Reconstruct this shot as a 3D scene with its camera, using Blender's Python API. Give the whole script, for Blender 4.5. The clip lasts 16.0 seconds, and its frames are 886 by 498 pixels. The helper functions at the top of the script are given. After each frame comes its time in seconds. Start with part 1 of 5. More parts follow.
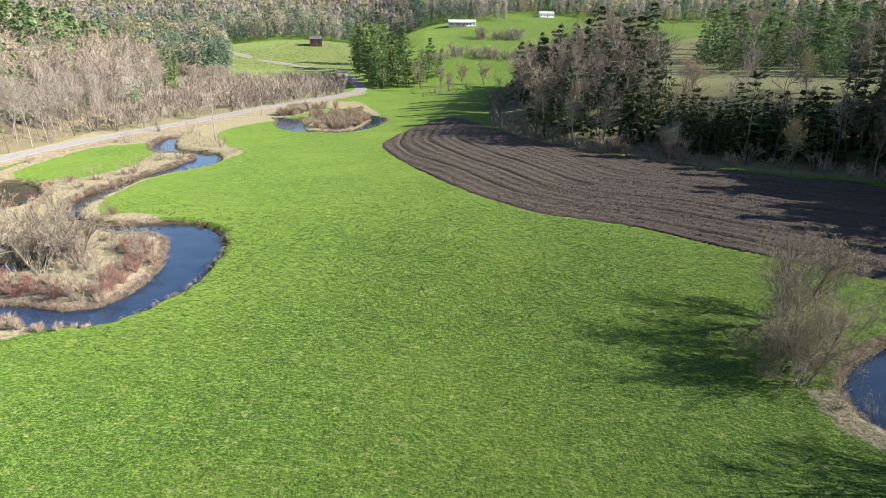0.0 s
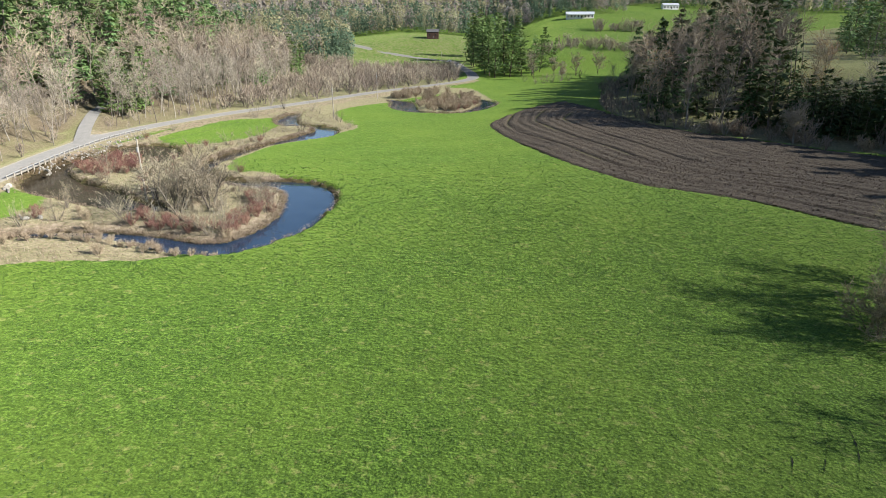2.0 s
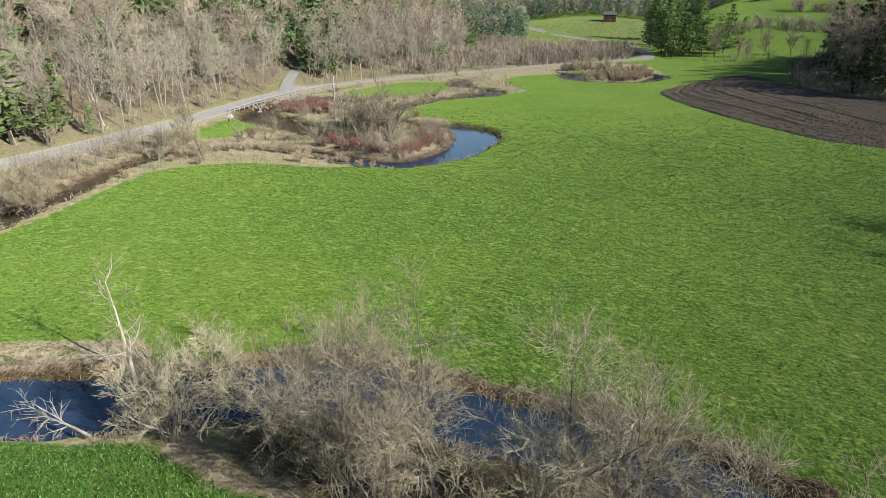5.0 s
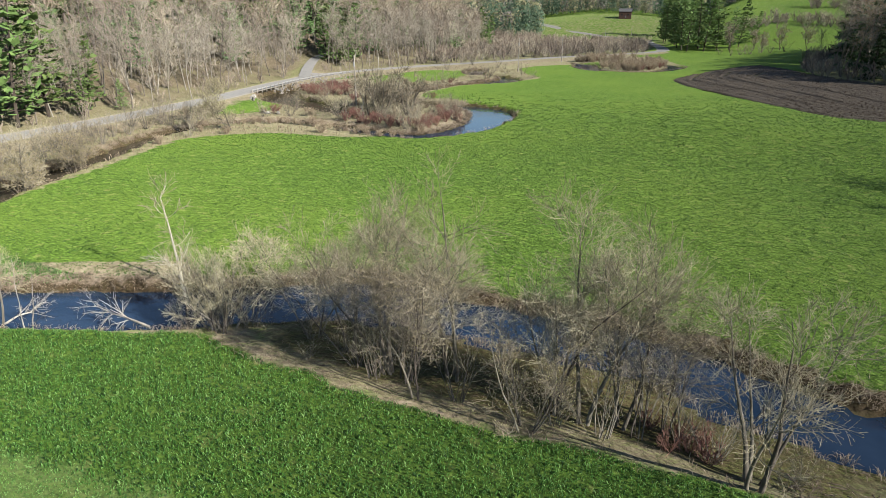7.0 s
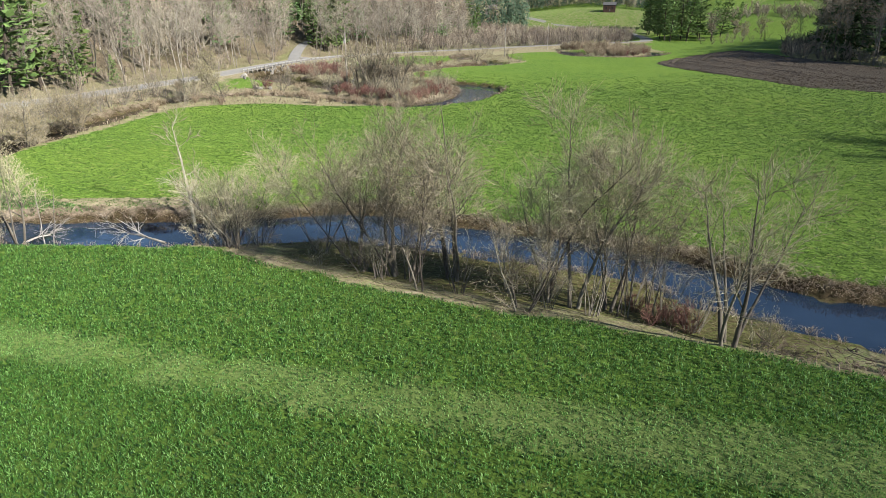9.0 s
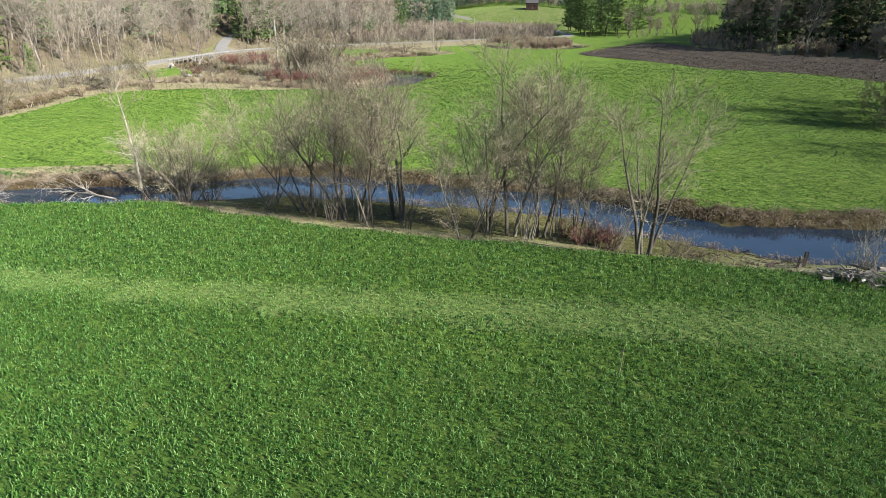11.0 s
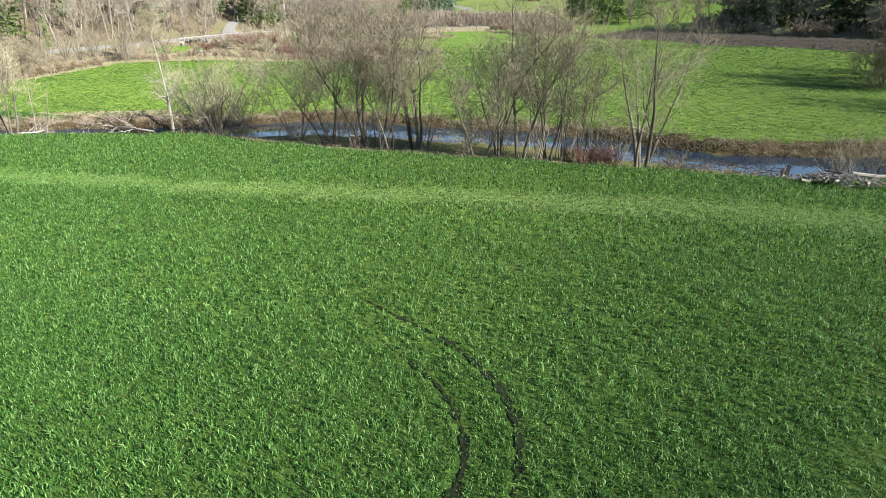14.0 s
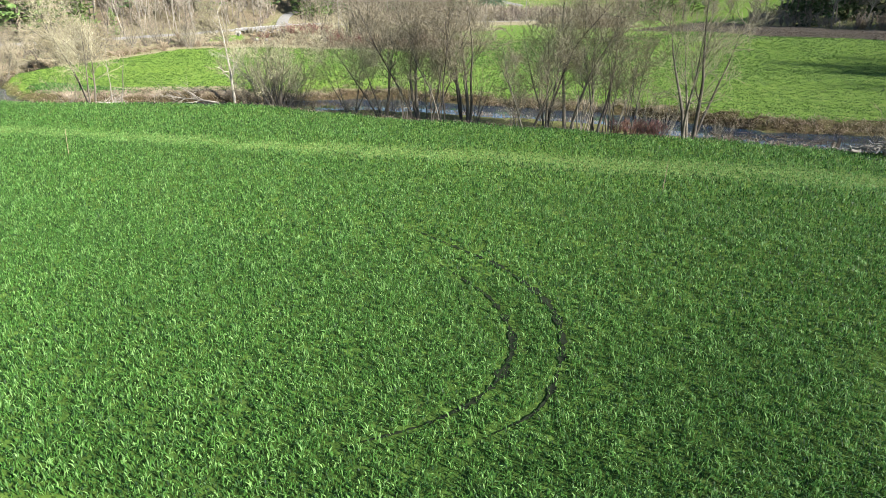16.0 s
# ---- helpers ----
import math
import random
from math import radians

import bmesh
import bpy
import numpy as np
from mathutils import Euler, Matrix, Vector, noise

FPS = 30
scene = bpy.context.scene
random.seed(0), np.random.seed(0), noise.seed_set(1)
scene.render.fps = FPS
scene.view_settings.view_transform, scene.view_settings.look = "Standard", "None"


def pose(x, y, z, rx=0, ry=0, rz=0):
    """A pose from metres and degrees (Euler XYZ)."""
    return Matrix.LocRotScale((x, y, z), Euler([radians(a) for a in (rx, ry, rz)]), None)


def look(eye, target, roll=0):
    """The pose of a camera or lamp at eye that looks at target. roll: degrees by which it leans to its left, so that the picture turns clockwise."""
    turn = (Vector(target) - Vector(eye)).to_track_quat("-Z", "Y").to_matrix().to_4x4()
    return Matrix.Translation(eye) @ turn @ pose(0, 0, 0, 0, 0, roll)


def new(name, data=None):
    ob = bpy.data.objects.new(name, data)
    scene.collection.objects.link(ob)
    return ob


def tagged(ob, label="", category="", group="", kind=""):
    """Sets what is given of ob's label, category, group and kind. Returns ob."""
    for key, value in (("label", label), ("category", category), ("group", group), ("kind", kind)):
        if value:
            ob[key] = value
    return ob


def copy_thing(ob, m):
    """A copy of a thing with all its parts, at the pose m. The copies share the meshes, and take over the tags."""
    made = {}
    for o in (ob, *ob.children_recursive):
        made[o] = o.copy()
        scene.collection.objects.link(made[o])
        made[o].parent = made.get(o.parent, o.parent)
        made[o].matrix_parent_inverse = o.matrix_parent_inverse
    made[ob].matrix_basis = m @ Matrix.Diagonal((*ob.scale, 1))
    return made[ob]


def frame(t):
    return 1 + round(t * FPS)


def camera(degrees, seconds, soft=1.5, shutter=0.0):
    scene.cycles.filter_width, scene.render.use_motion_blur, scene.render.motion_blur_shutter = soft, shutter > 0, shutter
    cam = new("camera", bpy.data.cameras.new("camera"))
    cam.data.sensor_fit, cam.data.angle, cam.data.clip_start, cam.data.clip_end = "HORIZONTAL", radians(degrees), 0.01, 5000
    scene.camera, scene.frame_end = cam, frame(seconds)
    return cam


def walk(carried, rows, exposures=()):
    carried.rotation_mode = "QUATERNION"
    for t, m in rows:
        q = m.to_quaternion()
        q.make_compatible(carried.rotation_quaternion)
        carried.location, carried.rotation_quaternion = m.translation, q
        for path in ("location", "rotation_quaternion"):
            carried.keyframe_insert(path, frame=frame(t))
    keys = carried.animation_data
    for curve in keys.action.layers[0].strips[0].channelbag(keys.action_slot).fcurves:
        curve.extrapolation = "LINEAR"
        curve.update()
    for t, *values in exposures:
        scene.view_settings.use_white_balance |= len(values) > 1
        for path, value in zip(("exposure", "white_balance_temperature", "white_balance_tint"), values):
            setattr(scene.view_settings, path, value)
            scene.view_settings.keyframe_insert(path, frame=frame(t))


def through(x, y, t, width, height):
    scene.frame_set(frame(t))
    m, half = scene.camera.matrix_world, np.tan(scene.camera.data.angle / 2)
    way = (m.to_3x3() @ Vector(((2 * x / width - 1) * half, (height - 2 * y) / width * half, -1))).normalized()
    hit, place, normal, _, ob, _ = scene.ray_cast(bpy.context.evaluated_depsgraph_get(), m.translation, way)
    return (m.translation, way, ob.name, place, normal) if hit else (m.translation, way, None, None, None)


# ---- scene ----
cam = camera(71.3, 16.0, soft=0.6)
PATH = [
    (0, (0.062, -0.02, 31.404), (0.06, 1.864, 30.733), 0.2),
    (0.5, (0.437, -0.407, 30.622), (0.256, 1.468, 29.95), -0.0),
    (1, (0.706, -1.341, 29.503), (0.47, 0.528, 28.83), -0.0),
    (1.5, (1.047, -2.736, 28.201), (0.778, -0.873, 27.525), -0.0),
    (2, (1.383, -4.27, 26.833), (1.046, -2.419, 26.156), 0.0),
    (2.5, (1.695, -5.737, 25.514), (1.226, -3.915, 24.835), 0.0),
    (3, (2.071, -7.317, 24.256), (1.443, -5.545, 23.574), 0.0),
    (3.5, (2.525, -8.867, 23.118), (1.802, -7.132, 22.433), 0.1),
    (4, (3.128, -10.372, 21.962), (2.363, -8.656, 21.275), 0.1),
    (4.2, (3.348, -10.909, 21.55), (2.573, -9.201, 20.855), 0.1),
    (6.3, (5.41, -16.271, 18.151), (4.577, -14.594, 17.449), 0.1),
    (6.5, (5.565, -16.721, 17.778), (4.729, -15.045, 17.078), 0.2),
    (7, (5.927, -17.835, 16.795), (5.085, -16.163, 16.093), 0.2),
    (7.5, (6.274, -18.968, 15.789), (5.426, -17.298, 15.085), 0.2),
    (8, (6.552, -20.006, 14.774), (5.695, -18.342, 14.067), 0.2),
    (8.5, (6.761, -20.908, 13.798), (5.895, -19.251, 13.09), 0.2),
    (9, (7.061, -21.769, 13.095), (6.258, -20.08, 12.387), 0.2),
    (9.5, (7.329, -22.703, 12.541), (6.673, -20.952, 11.833), 0.3),
    (9.7, (7.407, -23.106, 12.305), (6.774, -21.346, 11.596), 0.4),
    (11.8, (8.319, -27.113, 10.275), (7.714, -25.343, 9.567), 0.3),
    (12, (8.407, -27.522, 10.172), (7.803, -25.753, 9.462), 0.3),
    (12.5, (8.551, -28.436, 9.677), (7.95, -26.667, 8.964), 0.4),
    (13, (8.644, -29.171, 9.048), (8.043, -27.402, 8.334), 0.4),
    (13.5, (8.631, -29.699, 8.43), (8.032, -27.932, 7.709), 0.4),
    (14, (8.639, -30.143, 7.843), (8.032, -28.38, 7.121), 0.4),
    (14.5, (8.687, -30.595, 7.354), (8.045, -28.844, 6.631), 0.4),
    (15, (8.753, -31.059, 6.916), (8.054, -29.331, 6.19), 0.4),
    (15.5, (8.903, -31.586, 6.642), (8.183, -29.868, 5.912), 0.5),
    (16, (9.053, -32.019, 6.596), (8.321, -30.307, 5.865), 0.5),
]
walk(cam, [(t, look(eye, target, roll)) for t, eye, target, roll in PATH], [(0, 1.86, 6500, 16), (0.5, 1.63, 6500, 12), (1.0, 1.55, 6500, 10), (2.5, 1.34, 6500, 9), (4.0, 1.16, 6500, 9), (9.5, 1.30, 6500, 9), (12.5, 1.58, 6500, 9), (16, 1.80, 6500, 8)])

# ---- light ----
SUN_TO = Vector((0.985 * math.cos(radians(28)), -0.172 * math.cos(radians(28)), math.sin(radians(28))))
world = bpy.data.worlds.new("sky")
scene.world = world
world.use_nodes = True
sky = world.node_tree.nodes.new("ShaderNodeTexSky")
sky.sky_type, sky.sun_disc = "NISHITA", False
sky.sun_elevation, sky.sun_rotation = radians(28), math.atan2(0.985, -0.172)
sky.air_density, sky.dust_density, sky.ozone_density = 1.0, 0.2, 2.5
world.node_tree.nodes["Background"].inputs["Strength"].default_value = 0.07
world.node_tree.links.new(sky.outputs[0], world.node_tree.nodes["Background"].inputs[0])
sun = new("sun", bpy.data.lights.new("sun", "SUN"))
sun.data.energy, sun.data.angle, sun.data.color = 5.0, radians(0.5), (1.0, 0.94, 0.84)
sun.matrix_world = look(SUN_TO * 200, (0, 0, 0))

rng = np.random.default_rng(7)


# ---- materials ----
def material(name, rough=0.9, metal=0.0):
    m = bpy.data.materials.new(name)
    m.use_nodes = True
    b = m.node_tree.nodes["Principled BSDF"]
    b.inputs["Roughness"].default_value, b.inputs["Metallic"].default_value = rough, metal
    b.inputs["Specular IOR Level"].default_value = 0.2
    b.inputs["Diffuse Roughness"].default_value = 1.0
    return m, m.node_tree, b


def link(tree, a, b):
    tree.links.new(a, b)


def noise_node(tree, scale, detail=4.0, rough=0.6, coords=None, stretch=None):
    n = tree.nodes.new("ShaderNodeTexNoise")
    n.inputs["Scale"].default_value, n.inputs["Detail"].default_value, n.inputs["Roughness"].default_value = scale, detail, rough
    if coords is None:
        coords = tree.nodes.new("ShaderNodeTexCoord").outputs["Object"]
    if stretch:
        mp = tree.nodes.new("ShaderNodeMapping")
        mp.inputs["Scale"].default_value = stretch
        link(tree, coords, mp.inputs[0])
        coords = mp.outputs[0]
    link(tree, coords, n.inputs["Vector"])
    return n.outputs[0]


def ramp(tree, value, stops):
    r = tree.nodes.new("ShaderNodeValToRGB")
    els = r.color_ramp.elements
    while len(els) < len(stops):
        els.new(0.5)
    for e, (p, c) in zip(els, stops):
        e.position, e.color = p, (*c, 1) if len(c) == 3 else c
    link(tree, value, r.inputs[0])
    return r.outputs[0]


def blend(tree, fac, a, b, kind="MIX"):
    m = tree.nodes.new("ShaderNodeMix")
    m.data_type, m.blend_type = "RGBA", kind
    for s, v in ((m.inputs[0], fac), (m.inputs[6], a), (m.inputs[7], b)):
        if isinstance(v, (int, float)):
            s.default_value = v
        elif isinstance(v, tuple):
            s.default_value = (*v, 1)
        else:
            link(tree, v, s)
    return m.outputs[2]


def calc(tree, op, a, b=0.0, clamp=False):
    m = tree.nodes.new("ShaderNodeMath")
    m.operation, m.use_clamp = op, clamp
    for s, v in ((m.inputs[0], a), (m.inputs[1], b)):
        if isinstance(v, (int, float)):
            s.default_value = v
        else:
            link(tree, v, s)
    return m.outputs[0]


def attr(tree, name):
    a = tree.nodes.new("ShaderNodeAttribute")
    a.attribute_name = name
    return a.outputs["Fac"]


def bump(tree, bsdf, height, strength=0.5, distance=0.1):
    b = tree.nodes.new("ShaderNodeBump")
    b.inputs["Strength"].default_value, b.inputs["Distance"].default_value = strength, distance
    link(tree, height, b.inputs["Height"])
    link(tree, b.outputs[0], bsdf.inputs["Normal"])


def plain(name, dark, light, scale=3.0, rough=0.9, metal=0.0, stretch=None, relief=0.3, vary=0.0, tone=False, through=0.0):
    """A surface whose colour wanders between two colours at two scales, with relief, varied from object to object."""
    m, t, b = material(name, rough, metal)
    n1 = noise_node(t, scale, 5, 0.65, stretch=stretch)
    n2 = noise_node(t, scale * 0.17, 3, 0.5)
    mix = calc(t, "ADD", calc(t, "MULTIPLY", n1, 0.65), calc(t, "MULTIPLY", n2, 0.35))
    col = ramp(t, mix, [(0.32, dark), (0.68, light)])
    if vary:
        info = attr(t, "tone") if tone else t.nodes.new("ShaderNodeObjectInfo").outputs["Random"]
        h = t.nodes.new("ShaderNodeHueSaturation")
        link(t, col, h.inputs["Color"])
        link(t, calc(t, "ADD", calc(t, "MULTIPLY", info, vary), 1 - vary / 2), h.inputs["Value"])
        link(t, calc(t, "ADD", calc(t, "MULTIPLY", info, vary * 0.06), 0.5 - vary * 0.03), h.inputs["Hue"])
        col = h.outputs[0]
    link(t, col, b.inputs["Base Color"])
    if relief:
        bump(t, b, n1, relief, 0.05)
    if through:
        translucent(t, b, col, through)
    return m


def translucent(t, b, col, share):
    """Lets part of the light through thin leaves and needles."""
    tr = t.nodes.new("ShaderNodeBsdfTranslucent")
    link(t, col, tr.inputs[0])
    mix = t.nodes.new("ShaderNodeMixShader")
    mix.inputs[0].default_value = share
    link(t, b.outputs[0], mix.inputs[1])
    link(t, tr.outputs[0], mix.inputs[2])
    link(t, mix.outputs[0], t.nodes["Material Output"].inputs[0])


# ---- plan: lines of the valley ----
def smooth_line(points, step=2.0):
    """A Catmull-Rom line through the points, cut about every step metres; extra columns glide along."""
    p = np.array(points, float)
    p = np.vstack([2 * p[0] - p[1], p, 2 * p[-1] - p[-2]])
    out = []
    for i in range(1, len(p) - 2):
        n = max(2, int(np.linalg.norm(p[i + 1, :2] - p[i, :2]) / step))
        u = np.arange(n)[:, None] / n
        a, b, c, d = p[i - 1], p[i], p[i + 1], p[i + 2]
        out.append(0.5 * (2 * b + (c - a) * u + (2 * a - 5 * b + 4 * c - d) * u**2 + (3 * b - a - 3 * c + d) * u**3))
    return np.vstack([*out, p[-2:-1]])


def to_line(x, y, line):
    """Distance to a line, the side (+ is its left) and the line's columns at the nearest place."""
    x, y = np.ravel(x), np.ravel(y)
    p, q = line[:-1, :2], line[1:, :2] - line[:-1, :2]
    ll = (q * q).sum(1) + 1e-9
    best, side, where = np.empty(x.shape), np.empty(x.shape), np.empty(x.shape)
    step = max(1, 400000 // len(p))
    for k in range(0, len(x), step):
        rx, ry = x[k:k + step, None] - p[:, 0], y[k:k + step, None] - p[:, 1]
        u = np.clip((rx * q[:, 0] + ry * q[:, 1]) / ll, 0, 1)
        dd = (rx - u * q[:, 0]) ** 2 + (ry - u * q[:, 1]) ** 2
        i = dd.argmin(1)
        j = np.arange(len(i))
        best[k:k + step] = np.sqrt(dd[j, i])
        side[k:k + step] = q[i, 0] * ry[j, i] - q[i, 1] * rx[j, i]
        where[k:k + step] = i + u[j, i]
    cols = [np.interp(where, np.arange(len(line)), line[:, c]) for c in range(2, line.shape[1])]
    return best, np.sign(side), where, cols


def by_water(x, y, line, reach=14.0):
    """As to_line for a channel, with only the places near it worked out; the others count as far away."""
    x, y = np.ravel(x), np.ravel(y)
    lo, hi = line[:, :2].min(0) - reach, line[:, :2].max(0) + reach
    m = (x > lo[0]) & (x < hi[0]) & (y > lo[1]) & (y < hi[1])
    d, s, half = np.full(x.shape, 99.0), np.ones(x.shape), np.full(x.shape, 2.0)
    if m.any():
        d[m], s[m], _, (half[m],) = to_line(x[m], y[m], line)
    return d, s, None, (half,)


def ease(a, b, v):
    u = np.clip((v - a) / (b - a), 0, 1)
    return u * u * (3 - 2 * u)


def wavy(x, y, size, seed=0):
    """Cheap smooth unevenness of about the given size, between -1 and 1."""
    r = np.random.default_rng(seed)
    v = 0
    for k in range(6):
        a = r.uniform(0, 6.283)
        f = 6.283 / size * r.uniform(0.6, 1.8)
        v = v + np.sin((x * math.cos(a) + y * math.sin(a)) * f + r.uniform(0, 6.283))
    return v / 3.2


# x, y, half width of the water
STREAM = smooth_line([(-37, 0.5, 2.6), (-34, 1.8, 3.0), (-30, 3.8, 3.1), (-27, 5.3, 3.0), (-24, 7.2, 2.7), (-20.5, 10.0, 2.7), (-16, 13.0, 2.9), (-9.7, 13.6, 2.5), (-3, 14.0, 2.3),
                      (3, 14.1, 2.3), (7, 12.6, 2.5), (10, 11.8, 2.3), (13, 11.2, 2.4), (16, 11.2, 2.9), (20.5, 12.2, 3.1), (26, 14.2, 3.2), (34, 16, 3.2), (43, 20, 3.2), (50, 27, 3.2), (51, 34, 3.0), (46.5, 39.5, 2.8), (41.5, 42.5, 2.8), (39.6, 47, 2.8), (43, 52.5, 3.0), (52, 57, 3.2), (75, 58, 3.0), (110, 48, 3.0)], 1.5)
LOOP = smooth_line([(-37, 0.5, 2.6), (-41, -0.3, 2.3), (-47, 1.2, 2.2), (-56, 6.5, 2.4), (-62, 15, 2.4), (-66.3, 24, 2.3), (-69.8, 33, 2.2), (-73.6, 41, 2.0), (-76, 47, 1.9), (-77, 54, 1.8),
                    (-75, 61, 1.6), (-69, 66, 1.6), (-60, 67.6, 1.7), (-52, 66.6, 2.2), (-45, 64.8, 2.7), (-40, 66.2, 3.2), (-37, 72, 3.4), (-36.4, 80, 3.6), (-38, 89, 4.2), (-41.5, 96.5, 4.0),
                    (-46.5, 99.6, 3.4), (-52.5, 99.5, 2.6), (-60, 101.5, 1.1), (-67, 106, 1.3), (-70.2, 115, 2.2), (-70.3, 125, 2.4), (-68.6, 134, 2.0), (-65, 143, 3.0), (-61.5, 153, 4.6),
                    (-63, 163, 3.0), (-70, 167, 2.4), (-77, 170, 3.4), (-82, 181, 3.0), (-84, 192, 2.0)], 1.5)
OXBOW = smooth_line([(-57, 81, 1.5), (-63, 81.5, 2.8), (-70, 83, 3.8), (-78, 87, 4.8), (-87, 90.5, 5.2), (-94, 96, 4.4), (-98.5, 104, 2.8), (-99, 112, 2.6), (-98, 119, 3.2), (-97, 127, 5.0), (-92, 126, 5.8), (-86, 120, 4.8), (-83, 114, 3.0)], 1.5)
POND = smooth_line([(-62, 234, 2.0), (-56, 226, 4.0), (-52, 212, 4.5), (-44, 202, 1.2), (-34, 200.5, 1.2), (-28, 207, 1.6), (-25, 218, 2.6), (-24, 232, 3.0), (-32, 246, 1.5)], 2.0)
CHANNELS = [STREAM, LOOP, OXBOW, POND]
WATER, POND_WATER = -0.85, -0.3

ROAD = smooth_line([(-40, -260), (-64, -100), (-78, -40), (-84, 0), (-87, 25), (-88.6, 42), (-90.2, 52), (-92.5, 63), (-96, 79), (-102, 98), (-107, 115), (-110, 133), (-109.5, 150), (-106, 167),
                    (-99.6, 187), (-88, 216), (-75, 254), (-60.5, 285), (-48, 315), (-44.5, 335), (-46.5, 352), (-53, 385), (-66, 435), (-80, 490), (-93, 512), (-118, 530), (-150, 548), (-185, 570), (-230, 590), (-330, 610)], 4.0)
LANE = smooth_line([(-109, 124), (-114.4, 131.4), (-121.2, 141.5), (-129.5, 155), (-133.8, 164), (-136, 174)], 2.0)
LEFT_TOE = smooth_line([(-70, -260), (-88, -100), (-93, -20), (-95, 40), (-98, 60), (-103, 80), (-109, 100), (-114, 120), (-115.5, 145), (-113, 170), (-112, 195), (-118, 235), (-130, 290), (-146, 345), (-160, 390), (-210, 440), (-420, 570), (-900, 800)], 8.0)
RIGHT_TOE = smooth_line([(120, -300), (118, -60), (108, 30), (97, 66), (94, 98), (92, 127), (76, 135), (64, 141), (54, 149), (45, 156), (33, 169), (26, 178), (20, 198), (19, 230), (28, 290), (44, 335), (80, 400), (150, 470), (400, 560), (900, 700)], 8.0)
PLOUGH_NEAR = smooth_line([(3, 223), (-3, 215), (-8.6, 208), (-14.9, 191), (-17.7, 176.4), (-14.2, 161.3), (-8.8, 145.8), (-3.1, 132.4), (1.7, 120.7), (6.8, 111.5), (11.5, 105.7), (15.9, 101.3), (20.3, 98.6), (28.4, 94.1), (32.9, 91.0), (37.9, 86.4), (44.9, 81.0), (56.9, 73.5), (74, 66), (95, 58)], 3.0)
PLOUGH_FAR = smooth_line([(3, 223), (8.6, 214), (15.2, 198), (25.9, 172.5), (32.5, 164.5), (44, 152.3), (54.9, 143), (66, 134), (78, 128), (88.4, 120.6), (91, 95), (95, 58)], 3.0)


def shelf(x):
    """Width of the low brown shelf between the near stream's water and the grass on its south bank."""
    return np.interp(x, [-34, -30, -26, -22, -20, -18, -14, -10, -6, -2, 1, 4, 7, 10, 13, 16, 20, 30], [0.9, 1.0, 1.2, 1.8, 2.6, 4.1, 6.8, 8.2, 8.5, 8.9, 8.3, 6.7, 5.9, 5.3, 4.7, 3.9, 2.4, 1.2])


def swell(x, y):
    """The gentle rise on which the ploughed land lies."""
    return 2.1 * ease(-24, 6, x) * ease(55, 90, y)


def pasture(y):
    """How far the meadow below the barn climbs."""
    return 17 * ease(512, 618, y) + 0.06 * np.clip(y - 610, 0, None)


def land(x, y, water=True):
    """Height of the ground."""
    shape = np.shape(x)
    x, y = np.ravel(np.asarray(x, float)), np.ravel(np.asarray(y, float))
    z = 0.10 * wavy(x, y, 23, 1) + 0.03 * wavy(x, y, 5, 2)
    # valley floor climbs far away
    right = ease(-70, -10, x)
    z += right * 0.118 * np.clip(y - 335, 0, None) * ease(335, 420, y) + (1 - right) * pasture(y) + swell(x, y)
    r = np.hypot(x, y)
    z += ease(760, 2300, r) * 190 * (0.75 + 0.25 * wavy(x, y, 900, 3)) + 10 * ease(500, 900, r) * wavy(x, y, 260, 4)
    d, s, _, _ = to_line(x, y, LEFT_TOE)
    d = np.clip(d * s, 0, None)
    z += np.where(d > 0, 0.48 * d - 0.48 * 14 * (1 - np.exp(-d / 14)), 0) * (1 - 0.35 * ease(60, 260, d)) * (1 - 0.30 * ease(160, 380, y)) + 1.2 * ease(0, 20, d) * wavy(x, y, 17, 5)
    d, s, _, _ = to_line(x, y, RIGHT_TOE)
    d = np.clip(-d * s, 0, None)
    z += 12.5 * ease(0, 52, d) + 0.03 * d + 0.24 * np.clip(d - 120, 0, None) * (1 - 0.4 * ease(150, 500, d))
    # road bank
    d, s, _, _ = to_line(x, y, ROAD)
    high = 0.8 + pasture(y)
    u = 1 - ease(3.4, 8.0, d)
    z = z * (1 - u) + high * u
    d, s, w, _ = to_line(x, y, LANE)
    u = 1 - ease(1.8, 5.0, d)
    z = z * (1 - u) + (0.8 + 0.156 * w) * u
    if water:
        for line in CHANNELS:
            d, s, _, (half,) = by_water(x, y, line)
            edge = d - half + 0.35 * wavy(x, y, 4, 9)
            soft = np.full(x.shape, 0.6)
            level = POND_WATER if line is POND else WATER
            power = 1.0
            if line is STREAM:
                flat = ease(-23, -12, x) * (1 - ease(8, 18, x))
                soft = np.where(s < 0, shelf(x) - 0.1, 0.6)
                power = np.where(s < 0, 1 + 1.6 * flat, 1.0)
            elif line is LOOP:
                soft = np.where((s > 0) & (y > 60) & (y < 100), 2.4, 0.6)
            bed = level - 0.7 + 0.7 * np.clip((edge + 1.6) / 1.6, 0, 1)
            bank = level + (z - level) * np.clip(edge / soft, 0, 1) ** power
            z = np.where(edge < soft, np.minimum(z, np.where(edge < 0, bed, bank)), z)
    return z.reshape(shape)


